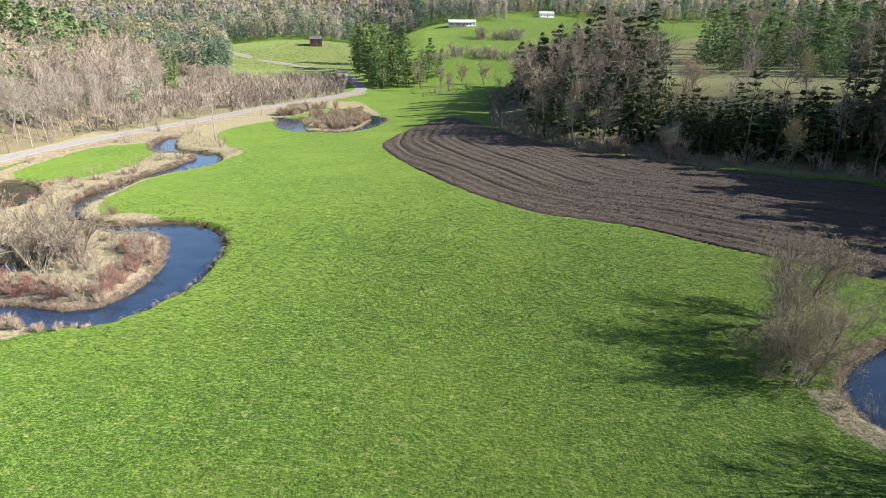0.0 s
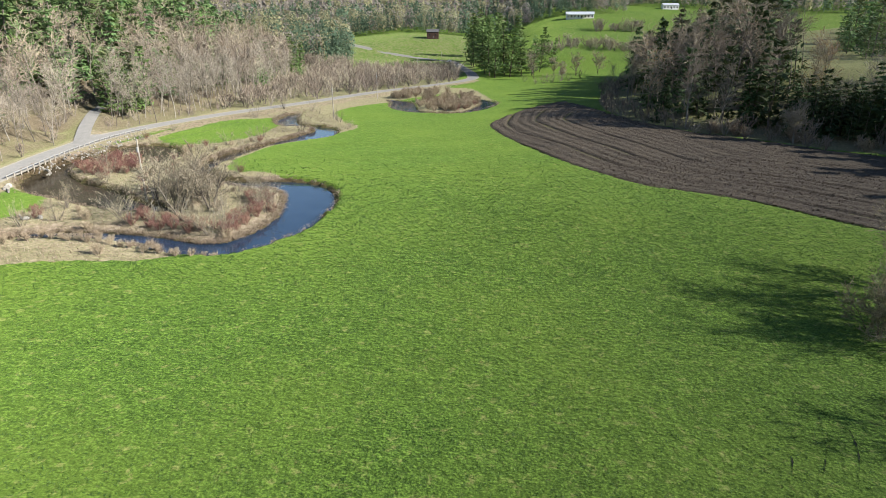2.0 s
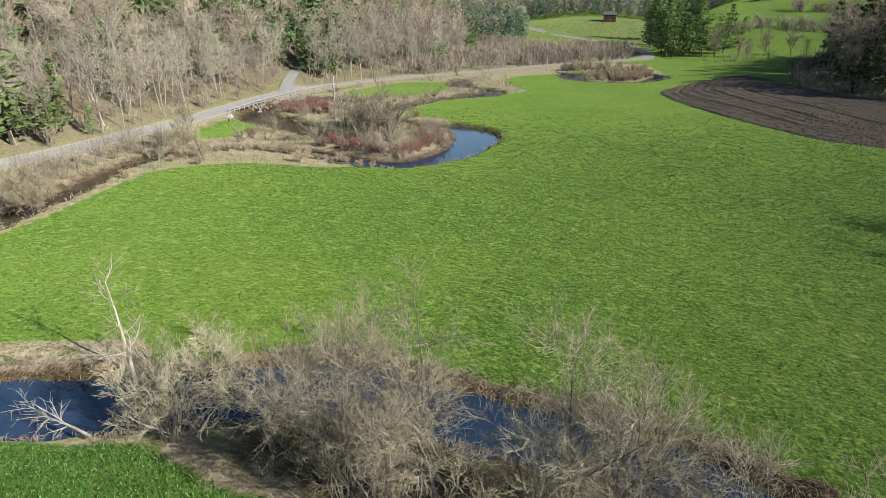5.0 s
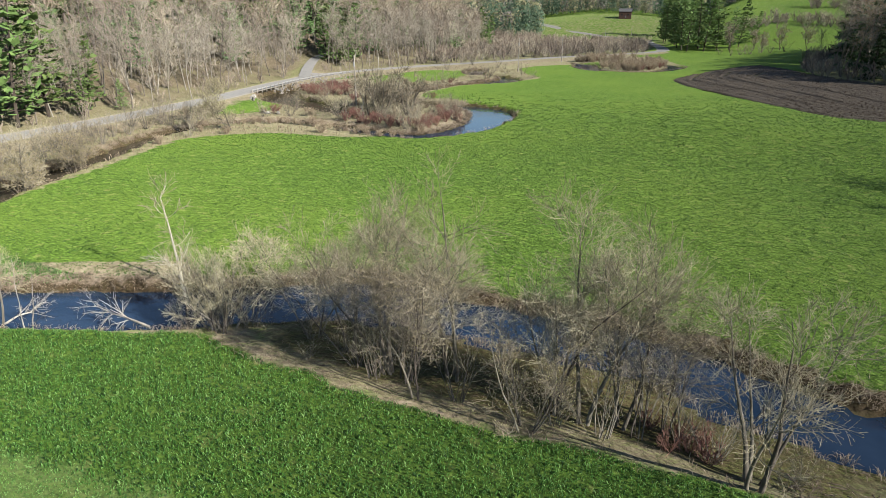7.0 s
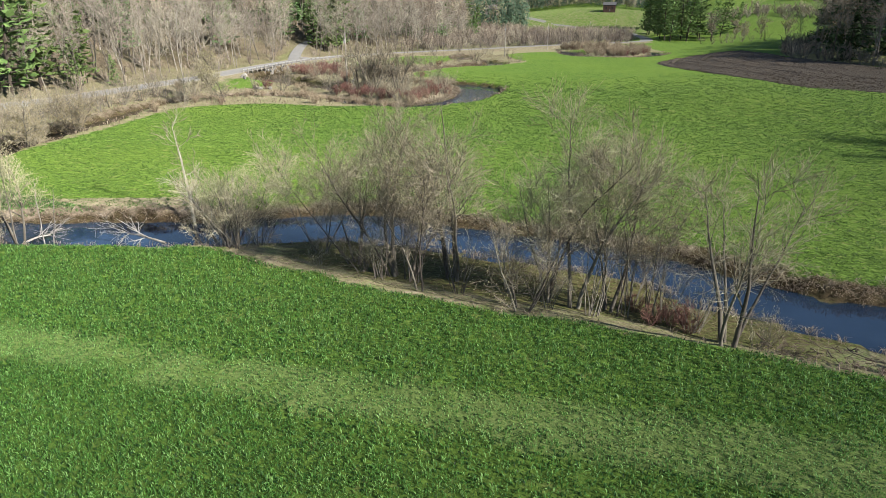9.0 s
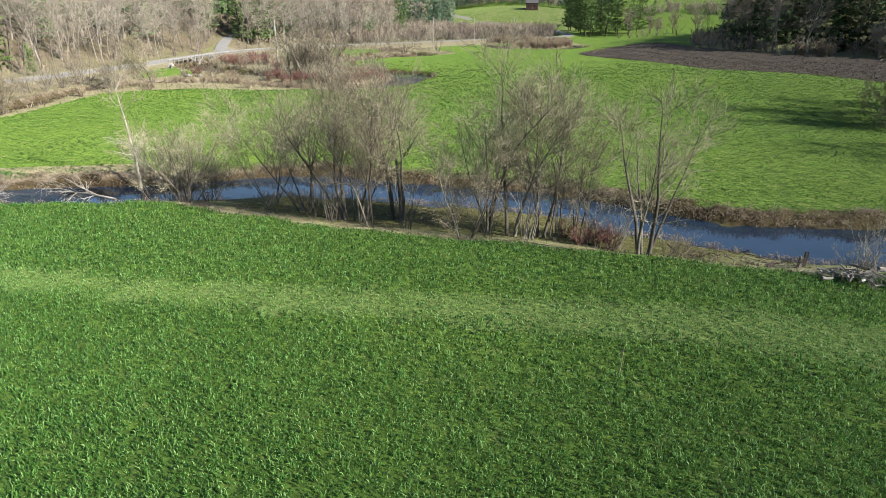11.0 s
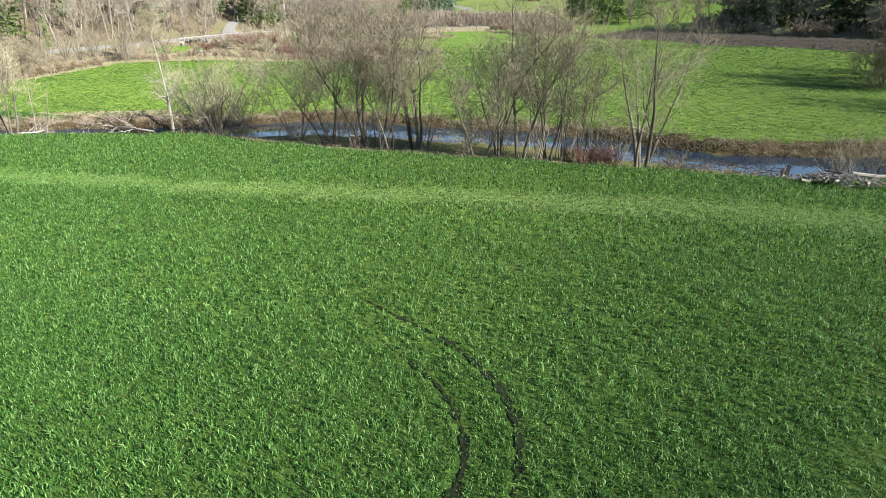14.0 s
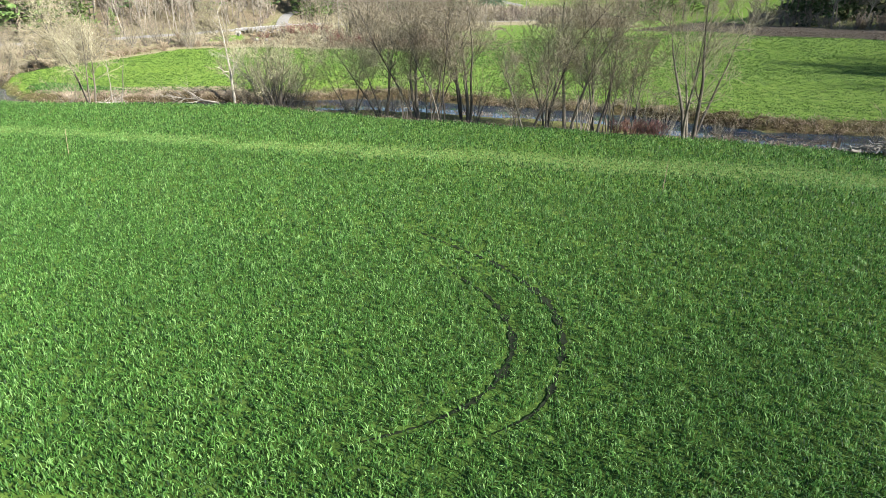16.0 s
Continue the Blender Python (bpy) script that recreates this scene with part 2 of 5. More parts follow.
# ---- mesh helpers ----
def mesh_of(name, verts, faces, mats=(), smooth=False, slots=None):
    """A mesh from arrays; every face has as many corners as faces has columns."""
    verts, faces = np.asarray(verts, np.float32), np.asarray(faces, np.int32)
    me = bpy.data.meshes.new(name)
    me.vertices.add(len(verts))
    me.vertices.foreach_set("co", verts.ravel())
    me.loops.add(faces.size)
    me.loops.foreach_set("vertex_index", faces.ravel())
    me.polygons.add(len(faces))
    me.polygons.foreach_set("loop_start", np.arange(len(faces), dtype=np.int32) * faces.shape[1])
    me.polygons.foreach_set("loop_total", np.full(len(faces), faces.shape[1], np.int32))
    for m in mats:
        me.materials.append(m)
    if slots is not None:
        me.polygons.foreach_set("material_index", np.asarray(slots, np.int32))
    me.polygons.foreach_set("use_smooth", np.full(len(faces), smooth))
    me.update(calc_edges=True)
    me.validate()
    return me


def point_value(me, name, values):
    a = me.attributes.new(name, "FLOAT", "POINT")
    a.data.foreach_set("value", np.asarray(values, np.float32).ravel())


def part(name, bm, mat, parent=None, label=""):
    """Links a bmesh, or a ready mesh, as one object under a thing or a part."""
    if isinstance(bm, bmesh.types.BMesh):
        me = bpy.data.meshes.new(name)
        bm.to_mesh(me)
        bm.free()
    else:
        me = bm
    if mat is not None and not me.materials:
        me.materials.append(mat)
    ob = new(name, me)
    if parent is not None:
        ob.parent = parent
    return tagged(ob, label)


def box(bm, cx, cy, cz, sx, sy, sz, bevel=0.0):
    made = bmesh.ops.create_cube(bm, size=1.0, matrix=Matrix.LocRotScale((cx, cy, cz), None, (sx, sy, sz)))
    if bevel:
        edges = {e for v in made["verts"] for e in v.link_edges}
        bmesh.ops.bevel(bm, geom=list(edges), offset=bevel, segments=1, affect="EDGES")


def boxed(name, mat, parent, cx, cy, cz, sx, sy, sz, bevel=0.0, label=""):
    bm = bmesh.new()
    box(bm, cx, cy, cz, sx, sy, sz, bevel)
    return part(name, bm, mat, parent, label)


def tubes(p0, p1, r0, r1, sides):
    """Tapered tubes, one for each pair of ends: vertices and four-cornered faces."""
    d = p1 - p0
    d = d / (np.linalg.norm(d, axis=1, keepdims=True) + 1e-9)
    ref = np.where(np.abs(d[:, :1]) < 0.8, np.array([[1.0, 0, 0]]), np.array([[0, 1.0, 0]]))
    a = np.cross(d, ref)
    a /= np.linalg.norm(a, axis=1, keepdims=True) + 1e-9
    b = np.cross(d, a)
    ang = np.arange(sides) * 2 * math.pi / sides
    ring = a[:, None] * np.cos(ang)[None, :, None] + b[:, None] * np.sin(ang)[None, :, None]
    v = np.stack([p0[:, None] + ring * r0[:, None, None], p1[:, None] + ring * r1[:, None, None]], 1)
    n = len(p0)
    k = np.arange(sides)
    f = np.stack([k, (k + 1) % sides, sides + (k + 1) % sides, sides + k], 1)
    f = (np.arange(n) * 2 * sides)[:, None, None] + f[None]
    return v.reshape(-1, 3), f.reshape(-1, 4)


def joined(pieces):
    vs, fs, base = [], [], 0
    for v, f in pieces:
        vs.append(v)
        fs.append(f + base)
        base += len(v)
    return np.vstack(vs), np.vstack(fs)


def grow(r, lines, radii, count, length, angle, up, wander, points, start=0.3, thin=0.6):
    """Children of branches: lines is (n, k, 3), radii (n, k). Each child starts along its parent and bends."""
    n, k, _ = lines.shape
    u = r.uniform(start, 1.0, (n, count)).ravel() * (k - 1)
    i = np.repeat(np.arange(n), count)
    j = np.minimum(u.astype(int), k - 2)
    w = (u - j)[:, None]
    at = lines[i, j] * (1 - w) + lines[i, j + 1] * w
    rad = (radii[i, j] * (1 - w[:, 0]) + radii[i, j + 1] * w[:, 0]) * thin
    ahead = lines[i, j + 1] - lines[i, j]
    ahead /= np.linalg.norm(ahead, axis=1, keepdims=True) + 1e-9
    side = np.cross(ahead, r.normal(size=ahead.shape))
    side /= np.linalg.norm(side, axis=1, keepdims=True) + 1e-9
    a = np.radians(r.normal(angle, angle * 0.25, len(i)))[:, None]
    d = ahead * np.cos(a) + side * np.sin(a)
    size = (r.uniform(length[0], length[1], len(i)) * (1.15 - 0.45 * u / (k - 1)) / (points - 1))[:, None]
    out = [at]
    for _ in range(points - 1):
        d = d + r.normal(0, wander, d.shape) + np.array([0, 0, up])
        d /= np.linalg.norm(d, axis=1, keepdims=True)
        out.append(out[-1] + d * size)
    taper = np.linspace(1, 0.35, points)[None]
    return np.stack(out, 1), rad[:, None] * taper


def skin(lines, radii, sides):
    """Tapered pipes along lines, each in one piece: vertices and faces."""
    n, k, _ = lines.shape
    d = lines[:, -1] - lines[:, 0]
    d = d / (np.linalg.norm(d, axis=1, keepdims=True) + 1e-9)
    ref = np.where(np.abs(d[:, :1]) < 0.8, np.array([[1.0, 0, 0]]), np.array([[0, 1.0, 0]]))
    a = np.cross(d, ref)
    a /= np.linalg.norm(a, axis=1, keepdims=True) + 1e-9
    b = np.cross(d, a)
    ang = np.arange(sides) * 2 * math.pi / sides
    ring = a[:, None] * np.cos(ang)[None, :, None] + b[:, None] * np.sin(ang)[None, :, None]
    v = lines[:, :, None] + ring[:, None] * radii[..., None, None]
    c = np.arange(sides)
    f = np.stack([c, (c + 1) % sides, sides + (c + 1) % sides, sides + c], 1)[None] + (np.arange(k - 1) * sides)[:, None, None]
    return v.reshape(-1, 3), ((np.arange(n) * k * sides)[:, None, None] + f.reshape(1, -1, 4)).reshape(-1, 4)


def ribbons(r, lines, radii):
    """Flat strips along lines, for the finest twigs: vertices and faces."""
    n, k, _ = lines.shape
    d = lines[:, -1] - lines[:, 0]
    side = np.cross(d, r.normal(size=d.shape))
    side /= np.linalg.norm(side, axis=1, keepdims=True) + 1e-9
    off = side[:, None] * radii[..., None]
    v = np.stack([lines - off, lines + off], 2).reshape(-1, 3)
    j = np.arange(k - 1) * 2
    f = np.stack([j, j + 1, j + 3, j + 2], 1)
    return v, ((np.arange(n) * 2 * k)[:, None, None] + f[None]).reshape(-1, 4)


def flakes(r, at, size, flat=0.4):
    """Small four-cornered leaves, scattered over the places given."""
    n = len(at)
    a = r.normal(size=(n, 3))
    a /= np.linalg.norm(a, axis=1, keepdims=True)
    b = np.cross(a, r.normal(size=(n, 3)))
    b /= np.linalg.norm(b, axis=1, keepdims=True)
    s = (size * r.uniform(0.6, 1.4, n))[:, None]
    v = np.stack([at - a * s, at + b * s * flat, at + a * s, at - b * s * flat], 1)
    return v.reshape(-1, 3), np.arange(n * 4).reshape(n, 4)


# ---- ground materials ----
def ground_material():
    m, t, b = material("meadow_ground", 0.95)
    b.inputs["Specular IOR Level"].default_value = 0.08
    b.inputs["Sheen Weight"].default_value, b.inputs["Sheen Roughness"].default_value = 0.10, 0.5
    b.inputs["Sheen Tint"].default_value = (0.55, 0.85, 0.15, 1)
    big, mid, fine = noise_node(t, 0.035, 3, 0.5), noise_node(t, 0.45, 5, 0.65), noise_node(t, 5.5, 4, 0.65)
    tiny = noise_node(t, 22.0, 3, 0.7)
    grain = noise_node(t, 2.5, 3, 0.6)
    clump = noise_node(t, 1.9, 2, 0.5)
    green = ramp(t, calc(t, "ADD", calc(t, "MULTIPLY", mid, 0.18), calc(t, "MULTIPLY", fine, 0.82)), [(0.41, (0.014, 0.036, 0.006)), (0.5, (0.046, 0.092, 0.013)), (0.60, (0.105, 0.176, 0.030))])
    # hollows between clumps darkened in the colour, standing for the tufts' shade
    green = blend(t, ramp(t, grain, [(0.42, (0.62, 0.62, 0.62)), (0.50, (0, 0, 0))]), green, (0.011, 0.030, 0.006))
    green = blend(t, calc(t, "MULTIPLY", ramp(t, big, [(0.4, (0, 0, 0)), (0.65, (1, 1, 1))]), 0.55), green, (0.080, 0.124, 0.019))
    straw = ramp(t, noise_node(t, 1.3, 6, 0.72), [(0.3, (0.075, 0.058, 0.042)), (0.55, (0.19, 0.148, 0.118)), (0.75, (0.31, 0.256, 0.212))])
    litter = ramp(t, noise_node(t, 2.2, 6, 0.75), [(0.3, (0.045, 0.034, 0.026)), (0.55, (0.135, 0.105, 0.08)), (0.75, (0.245, 0.197, 0.152))])
    soil = ramp(t, fine, [(0.3, (0.027, 0.018, 0.012)), (0.7, (0.092, 0.063, 0.042))])
    rough = calc(t, "MULTIPLY", calc(t, "SUBTRACT", mid, 0.5), 1.3)

    def mask(name):
        return calc(t, "MULTIPLY", calc(t, "SUBTRACT", calc(t, "ADD", attr(t, name), rough), 0.35), 3.0, True)

    thin = calc(t, "MULTIPLY", ramp(t, noise_node(t, 0.9, 6, 0.75), [(0.56, (0, 0, 0)), (0.66, (1, 1, 1))]), 0.65)
    col = blend(t, thin, green, (0.185, 0.18, 0.07))
    col = blend(t, calc(t, "MULTIPLY", mask("worn"), 0.5), col, (0.165, 0.195, 0.085))
    # shade among the near blades is put into the ground's colour
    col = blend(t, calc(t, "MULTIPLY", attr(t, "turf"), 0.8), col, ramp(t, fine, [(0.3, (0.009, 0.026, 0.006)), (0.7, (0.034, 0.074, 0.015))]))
    col = blend(t, mask("straw"), col, straw)
    col = blend(t, mask("litter"), col, litter)
    col = blend(t, mask("soil"), col, soil)
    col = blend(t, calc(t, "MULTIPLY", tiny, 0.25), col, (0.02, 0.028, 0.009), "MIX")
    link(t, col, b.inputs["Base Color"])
    bump(t, b, calc(t, "ADD", calc(t, "ADD", clump, calc(t, "MULTIPLY", grain, 0.8)), calc(t, "MULTIPLY", fine, 0.3)), 1.0, 0.15)
    return m


def water_material():
    m, t, b = material("stream_water", 0.04)
    link(t, ramp(t, noise_node(t, 0.3, 3), [(0.3, (0.006, 0.014, 0.030)), (0.7, (0.014, 0.026, 0.050))]), b.inputs["Base Color"])
    b.inputs["Specular IOR Level"].default_value = 0.5
    b.inputs["IOR"].default_value = 1.33
    bump(t, b, noise_node(t, 1.6, 3, 0.5), 0.12, 0.06)
    return m


def plough_material():
    m, t, b = material("ploughed_earth", 0.95)
    n1, n2, n3 = noise_node(t, 0.09, 3), noise_node(t, 1.2, 6, 0.75), noise_node(t, 5.0, 4, 0.7)
    c = ramp(t, calc(t, "ADD", calc(t, "MULTIPLY", n2, 0.55), calc(t, "MULTIPLY", n3, 0.45)), [(0.36, (0.022, 0.017, 0.012)), (0.52, (0.062, 0.050, 0.037)), (0.68, (0.140, 0.116, 0.086))])
    c = blend(t, calc(t, "MULTIPLY", n1, 0.5), c, (0.05, 0.040, 0.031))
    link(t, c, b.inputs["Base Color"])
    bump(t, b, calc(t, "ADD", n2, n3), 0.8, 0.3)
    return m


def brown_water_material():
    m, t, b = material("brown_reflecting_water", 0.16)
    # brown reflections of banks and brush are put into the murky water's colour
    link(t, ramp(t, noise_node(t, 0.4, 4), [(0.3, (0.014, 0.012, 0.009)), (0.7, (0.036, 0.030, 0.021))]), b.inputs["Base Color"])
    b.inputs["Specular IOR Level"].default_value = 0.2
    b.inputs["IOR"].default_value = 1.33
    bump(t, b, noise_node(t, 2.2, 3, 0.5), 0.2, 0.06)
    return m


MAT_GROUND, MAT_WATER, MAT_PLOUGH, MAT_BROWN_WATER = ground_material(), water_material(), plough_material(), brown_water_material()
MAT_SHOULDER = plain("gravel_shoulder", (0.14, 0.13, 0.11), (0.25, 0.235, 0.205), 5.0, 0.95, relief=0.5)
MAT_ROAD = plain("worn_asphalt", (0.115, 0.114, 0.112), (0.185, 0.182, 0.176), 4.0, 0.95, relief=0.5)
MAT_BARK = plain("grey_bark", (0.075, 0.065, 0.053), (0.21, 0.19, 0.16), 5.0, 0.9, stretch=(1, 1, 0.25), vary=0.6)
MAT_TWIG = plain("twigs", (0.175, 0.152, 0.124), (0.36, 0.325, 0.27), 3.0, 0.9, relief=0, vary=0.6)
MAT_PALE = plain("pale_bark", (0.19, 0.175, 0.15), (0.38, 0.355, 0.31), 4.0, 0.85, stretch=(1, 1, 0.3), vary=0.3)
MAT_DARKBARK = plain("dark_bark", (0.035, 0.028, 0.022), (0.10, 0.085, 0.07), 5.0, 0.95, stretch=(1, 1, 0.25), vary=0.4)
MAT_PINE = plain("pine_needles", (0.06, 0.115, 0.035), (0.20, 0.29, 0.095), 0.7, 0.8, relief=0, vary=0.5, through=0.25)
MAT_SPRUCE = plain("spruce_needles", (0.016, 0.038, 0.014), (0.055, 0.098, 0.034), 0.7, 0.8, relief=0, vary=0.5, through=0.12)
MAT_LEAF = plain("young_leaves", (0.20, 0.25, 0.04), (0.40, 0.44, 0.10), 1.0, 0.8, relief=0, vary=0.3, through=0.35)
MAT_BUD = plain("spring_buds", (0.22, 0.20, 0.10), (0.40, 0.37, 0.21), 1.0, 0.8, relief=0, vary=0.5, through=0.35)
MAT_RUST = plain("rusty_buds", (0.22, 0.13, 0.06), (0.36, 0.22, 0.11), 1.0, 0.8, relief=0, vary=0.5, through=0.35)
MAT_RED = plain("red_twigs", (0.115, 0.056, 0.046), (0.25, 0.135, 0.11), 3.0, 0.8, relief=0, vary=0.4)
MAT_TAN = plain("tan_stalks", (0.18, 0.14, 0.095), (0.36, 0.295, 0.215), 3.0, 0.9, relief=0, vary=0.4)


# ---- ground, one sheet to the horizon ----
def steps(lo, hi, fine_lo, fine_hi, fine, rate, more=None):
    """Grid lines: fine in the middle, a second stretch up to more at twice the step, then wider and wider."""
    mid = list(np.arange(fine_lo, fine_hi, fine))
    if more:
        mid += list(np.arange(fine_hi, more, 2 * fine))
        fine_hi = more
    up, s = [fine_hi], fine * (2 if more else 1)
    while up[-1] < hi:
        s = s * rate
        up.append(up[-1] + s)
    down, s = [fine_lo], fine
    while down[-1] > lo:
        s = s * rate
        down.append(down[-1] - s)
    return np.array(down[:0:-1] + mid + up)


def grid_faces(nx, ny):
    i = np.arange(nx - 1)[None] + np.arange(ny - 1)[:, None] * nx
    return np.stack([i, i + 1, i + nx + 1, i + nx], -1).reshape(-1, 4)


def inside(x, y, ring):
    """Whether places lie in a closed ring of points."""
    x, y = np.ravel(x), np.ravel(y)
    odd = np.zeros(x.shape, bool)
    for (ax, ay), (bx, by) in zip(ring, np.roll(ring, -1, 0)):
        cross = (ay > y) != (by > y)
        odd ^= cross & (x < (bx - ax) * (y - ay) / (by - ay + 1e-12) + ax)
    return odd


PLOUGH_RING = np.vstack([PLOUGH_NEAR[:, :2], PLOUGH_FAR[::-1, :2]])
# flats of dead grass between road and stream, and round the pond
FLATS = smooth_line([(-36, 0), (-47, -0.5), (-54.5, 8), (-57.8, 14), (-60.5, 21), (-63.5, 30), (-66.5, 38), (-68, 43), (-67.8, 48), (-63, 54), (-54, 57.4), (-45, 59.6), (-40, 72), (-42, 90), (-52, 106), (-62, 107), (-66, 118), (-65, 135), (-60, 143),
                     (-54, 165), (-62, 176), (-72, 200), (-62, 225), (-52, 210), (-43, 203), (-34, 201.5), (-28.5, 208), (-25, 221), (-24, 240), (-30, 262), (-42, 290), (-60, 280), (-85, 232), (-100, 196), (-103, 140), (-100, 110), (-90, 80), (-84, 45), (-80, 10), (-60, -40)], 3.0)[:, :2]
GREEN_PATCHES = [smooth_line([(-100, 140), (-97, 170), (-82, 178), (-76, 155), (-78, 138), (-90, 131), (-100, 140)], 3.0)[:, :2], smooth_line([(-88, 73), (-94, 90), (-86, 86), (-78, 76), (-82, 66), (-88, 73)], 3.0)[:, :2],
                 smooth_line([(-60, 232), (-50, 255), (-40, 262), (-34, 250), (-46, 240), (-52, 222), (-60, 232)], 3.0)[:, :2]]
# wheel ruts in the near grass
RUTS = [smooth_line([(0.6, -15.5), (2.4, -16.3), (4.3, -17.2), (6.0, -18.6), (6.8, -20.1), (7.05, -21.5), (7.0, -22.9), (6.4, -24.0)], 0.12), smooth_line([(2.6, -17.6), (3.8, -18.4), (4.9, -19.2), (5.8, -20.5), (6.05, -21.7), (5.95, -22.9), (5.4, -24.0), (4.4, -25.2)], 0.12)]


def build_ground():
    xs = steps(-3200, 3200, -104, 46, 0.8, 1.07)
    ys = steps(-1500, 4200, -34, 112, 0.7, 1.06, 250)
    x, y = np.meshgrid(xs, ys)
    z = land(x, y)
    xr, yr, zr = x.ravel(), y.ravel(), z.ravel()
    inp = inside(xr, yr, PLOUGH_RING)
    zr = np.where(inp, zr - 0.25, zr)
    me = mesh_of("ground", np.stack([xr, yr, zr], 1), grid_faces(len(xs), len(ys)), [MAT_GROUND], True)
    straw, soil, litter, worn = (np.zeros(len(xr)) for _ in range(4))
    dl, sl, _, _ = to_line(xr, yr, LEFT_TOE)
    dr, sr, _, _ = to_line(xr, yr, RIGHT_TOE)
    dl, dr = dl * sl, -dr * sr
    litter = np.maximum(litter, ease(-3, 3, dl))
    litter = np.maximum(litter, ease(-5, -1, dr) * (yr < 300) + ease(-1, 4, dr) * (yr >= 300))
    straw = np.maximum(straw, ease(48, 54, dr) * (1 - ease(74, 80, dr)))
    litter = np.where((dr > 50) & (dr < 78), litter * 0.7, litter)
    far = ease(720, 800, np.hypot(xr, yr))
    litter = np.maximum(litter, far)
    flats = inside(xr, yr, FLATS)
    for ring in GREEN_PATCHES:
        flats &= ~inside(xr, yr, ring)
    straw = np.maximum(straw, flats * 0.95)
    litter = np.maximum(litter, 0.5 * flats * (yr < 60))
    for line in CHANNELS:
        d, s, _, (half,) = by_water(xr, yr, line)
        e = d - half
        soil = np.maximum(soil, (1 - ease(0.2, 0.7, e)))
        if line is STREAM:
            flat = ease(-23, -12, xr) * (1 - ease(8, 18, xr))
            rim = shelf(xr)
            wide = np.where(s < 0, rim + 0.1, 0.7 + 2.8 * (1 - ease(-30, -26, xr)))
            straw = np.maximum(straw, np.where(s < 0, 0.66, 1.0) * (1 - ease(wide - 0.4, wide + 0.4, e)))
            litter = np.maximum(litter, np.where(s < 0, flat * (1 - ease(rim - 1.0, rim - 0.1, e)), 0))
            soil = np.maximum(soil, np.where((s > 0) & (xr > 6) & (xr < 30), 1 - ease(0.7, 1.1, e + 0.3 * wavy(xr, yr, 3, 31)), 0))
            soil = np.maximum(soil, np.where(s < 0, flat * (1 - ease(rim * 0.6, rim * 0.92, e)), 0))
            straw = np.maximum(straw, np.where((s > 0) & (xr > 29) & (yr > 34) & (yr < 50), 0.9 * (1 - ease(2.5, 5.0, e)), 0))
        else:
            straw = np.maximum(straw, np.where((line is LOOP) & (s < 0), 0.3, 0.7) * (1 - ease(0.4, 1.1, e)))
    d, s, _, _ = to_line(xr, yr, ROAD)
    straw = np.maximum(straw, 0.8 * (1 - ease(4.5, 8, d)) * (yr < 330))
    straw = np.maximum(straw, 0.85 * (d < 45) * (s > 0) * (dl < 3) * (yr > -60) * (yr < 330))
    litter = np.maximum(litter, 0.6 * (d > 7) * (d < 95) * (s > 0) * (yr > 195) * (yr < 400))
    # shaggy pasture far up the valley
    straw = np.maximum(straw, 0.62 * ease(270, 330, yr) * (1 - ease(430, 470, yr)) * (1 - ease(-60, -45, xr)) * (dl < 0))
    straw = np.maximum(straw, 0.44 * ease(430, 470, yr) * (1 - ease(640, 700, yr)) * (xr < -60) * (dl < 0) + 0.3 * ease(360, 420, yr) * (1 - ease(640, 700, yr)) * (xr > -60) * (dr < 0))
    straw = np.maximum(straw, 0.85 * ease(230, 260, yr) * (1 - ease(400, 440, yr)) * ease(8, 18, d) * (s > 0) * (dl < 0))
    track = smooth_line([(-40, -13), (-20.6, -8.7), (-9.2, -6.7), (0.7, -4.6), (10.2, -2.6), (19, -2.1), (30, -1)], 2.0)
    dt, _, _, _ = to_line(xr, yr, track)
    worn = 0.85 * (1 - ease(0.8, 2.4 + 0.8 * ease(4, 14, xr), dt)) * (0.75 + 0.25 * ease(-10, 12, xr))
    soil = np.maximum(soil, inp * 0.9)
    # turf: where ground under the near blades is darkened in place of shade
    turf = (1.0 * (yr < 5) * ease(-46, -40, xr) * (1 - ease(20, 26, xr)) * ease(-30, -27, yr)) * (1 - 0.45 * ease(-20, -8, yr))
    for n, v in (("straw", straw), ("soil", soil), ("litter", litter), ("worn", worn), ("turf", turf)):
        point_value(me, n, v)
    return tagged(new("ground", me), "green valley meadow with tan banks and leaf-strewn slopes", "ground", kind="structure")


def build_water():
    xs, ys = np.arange(-106, 112, 0.8), np.arange(-4, 260, 0.8)
    cx, cy = np.meshgrid((xs[:-1] + xs[1:]) / 2, (ys[:-1] + ys[1:]) / 2)
    wet, brownish = np.zeros(cx.size, bool), np.zeros(cx.size, bool)
    fx, fy = cx.ravel(), cy.ravel()
    for line in CHANNELS:
        d, _, _, (half,) = to_line(cx, cy, line)
        here = d < half + 1.0
        wet |= here
        if line is OXBOW:
            brownish |= here
        elif line is LOOP:
            brownish |= here & (((fy < 66.5) & (fy > 4) & (fx < -52)) | ((fy > 100.5) & (fy < 140) & (fx < -53)))
    f = grid_faces(len(xs), len(ys))[wet]
    used, f = np.unique(f, return_inverse=True)
    x, y = np.meshgrid(xs, ys)
    z = np.where((y.ravel() > 186) & (x.ravel() > -72), POND_WATER, WATER)
    v = np.stack([x.ravel(), y.ravel(), z], 1)[used]
    me = mesh_of("water", v, f.reshape(-1, 4), [MAT_WATER, MAT_BROWN_WATER], True, brownish[wet])
    return tagged(new("water", me), "still dark blue stream water winding through the meadow", "water", kind="structure")


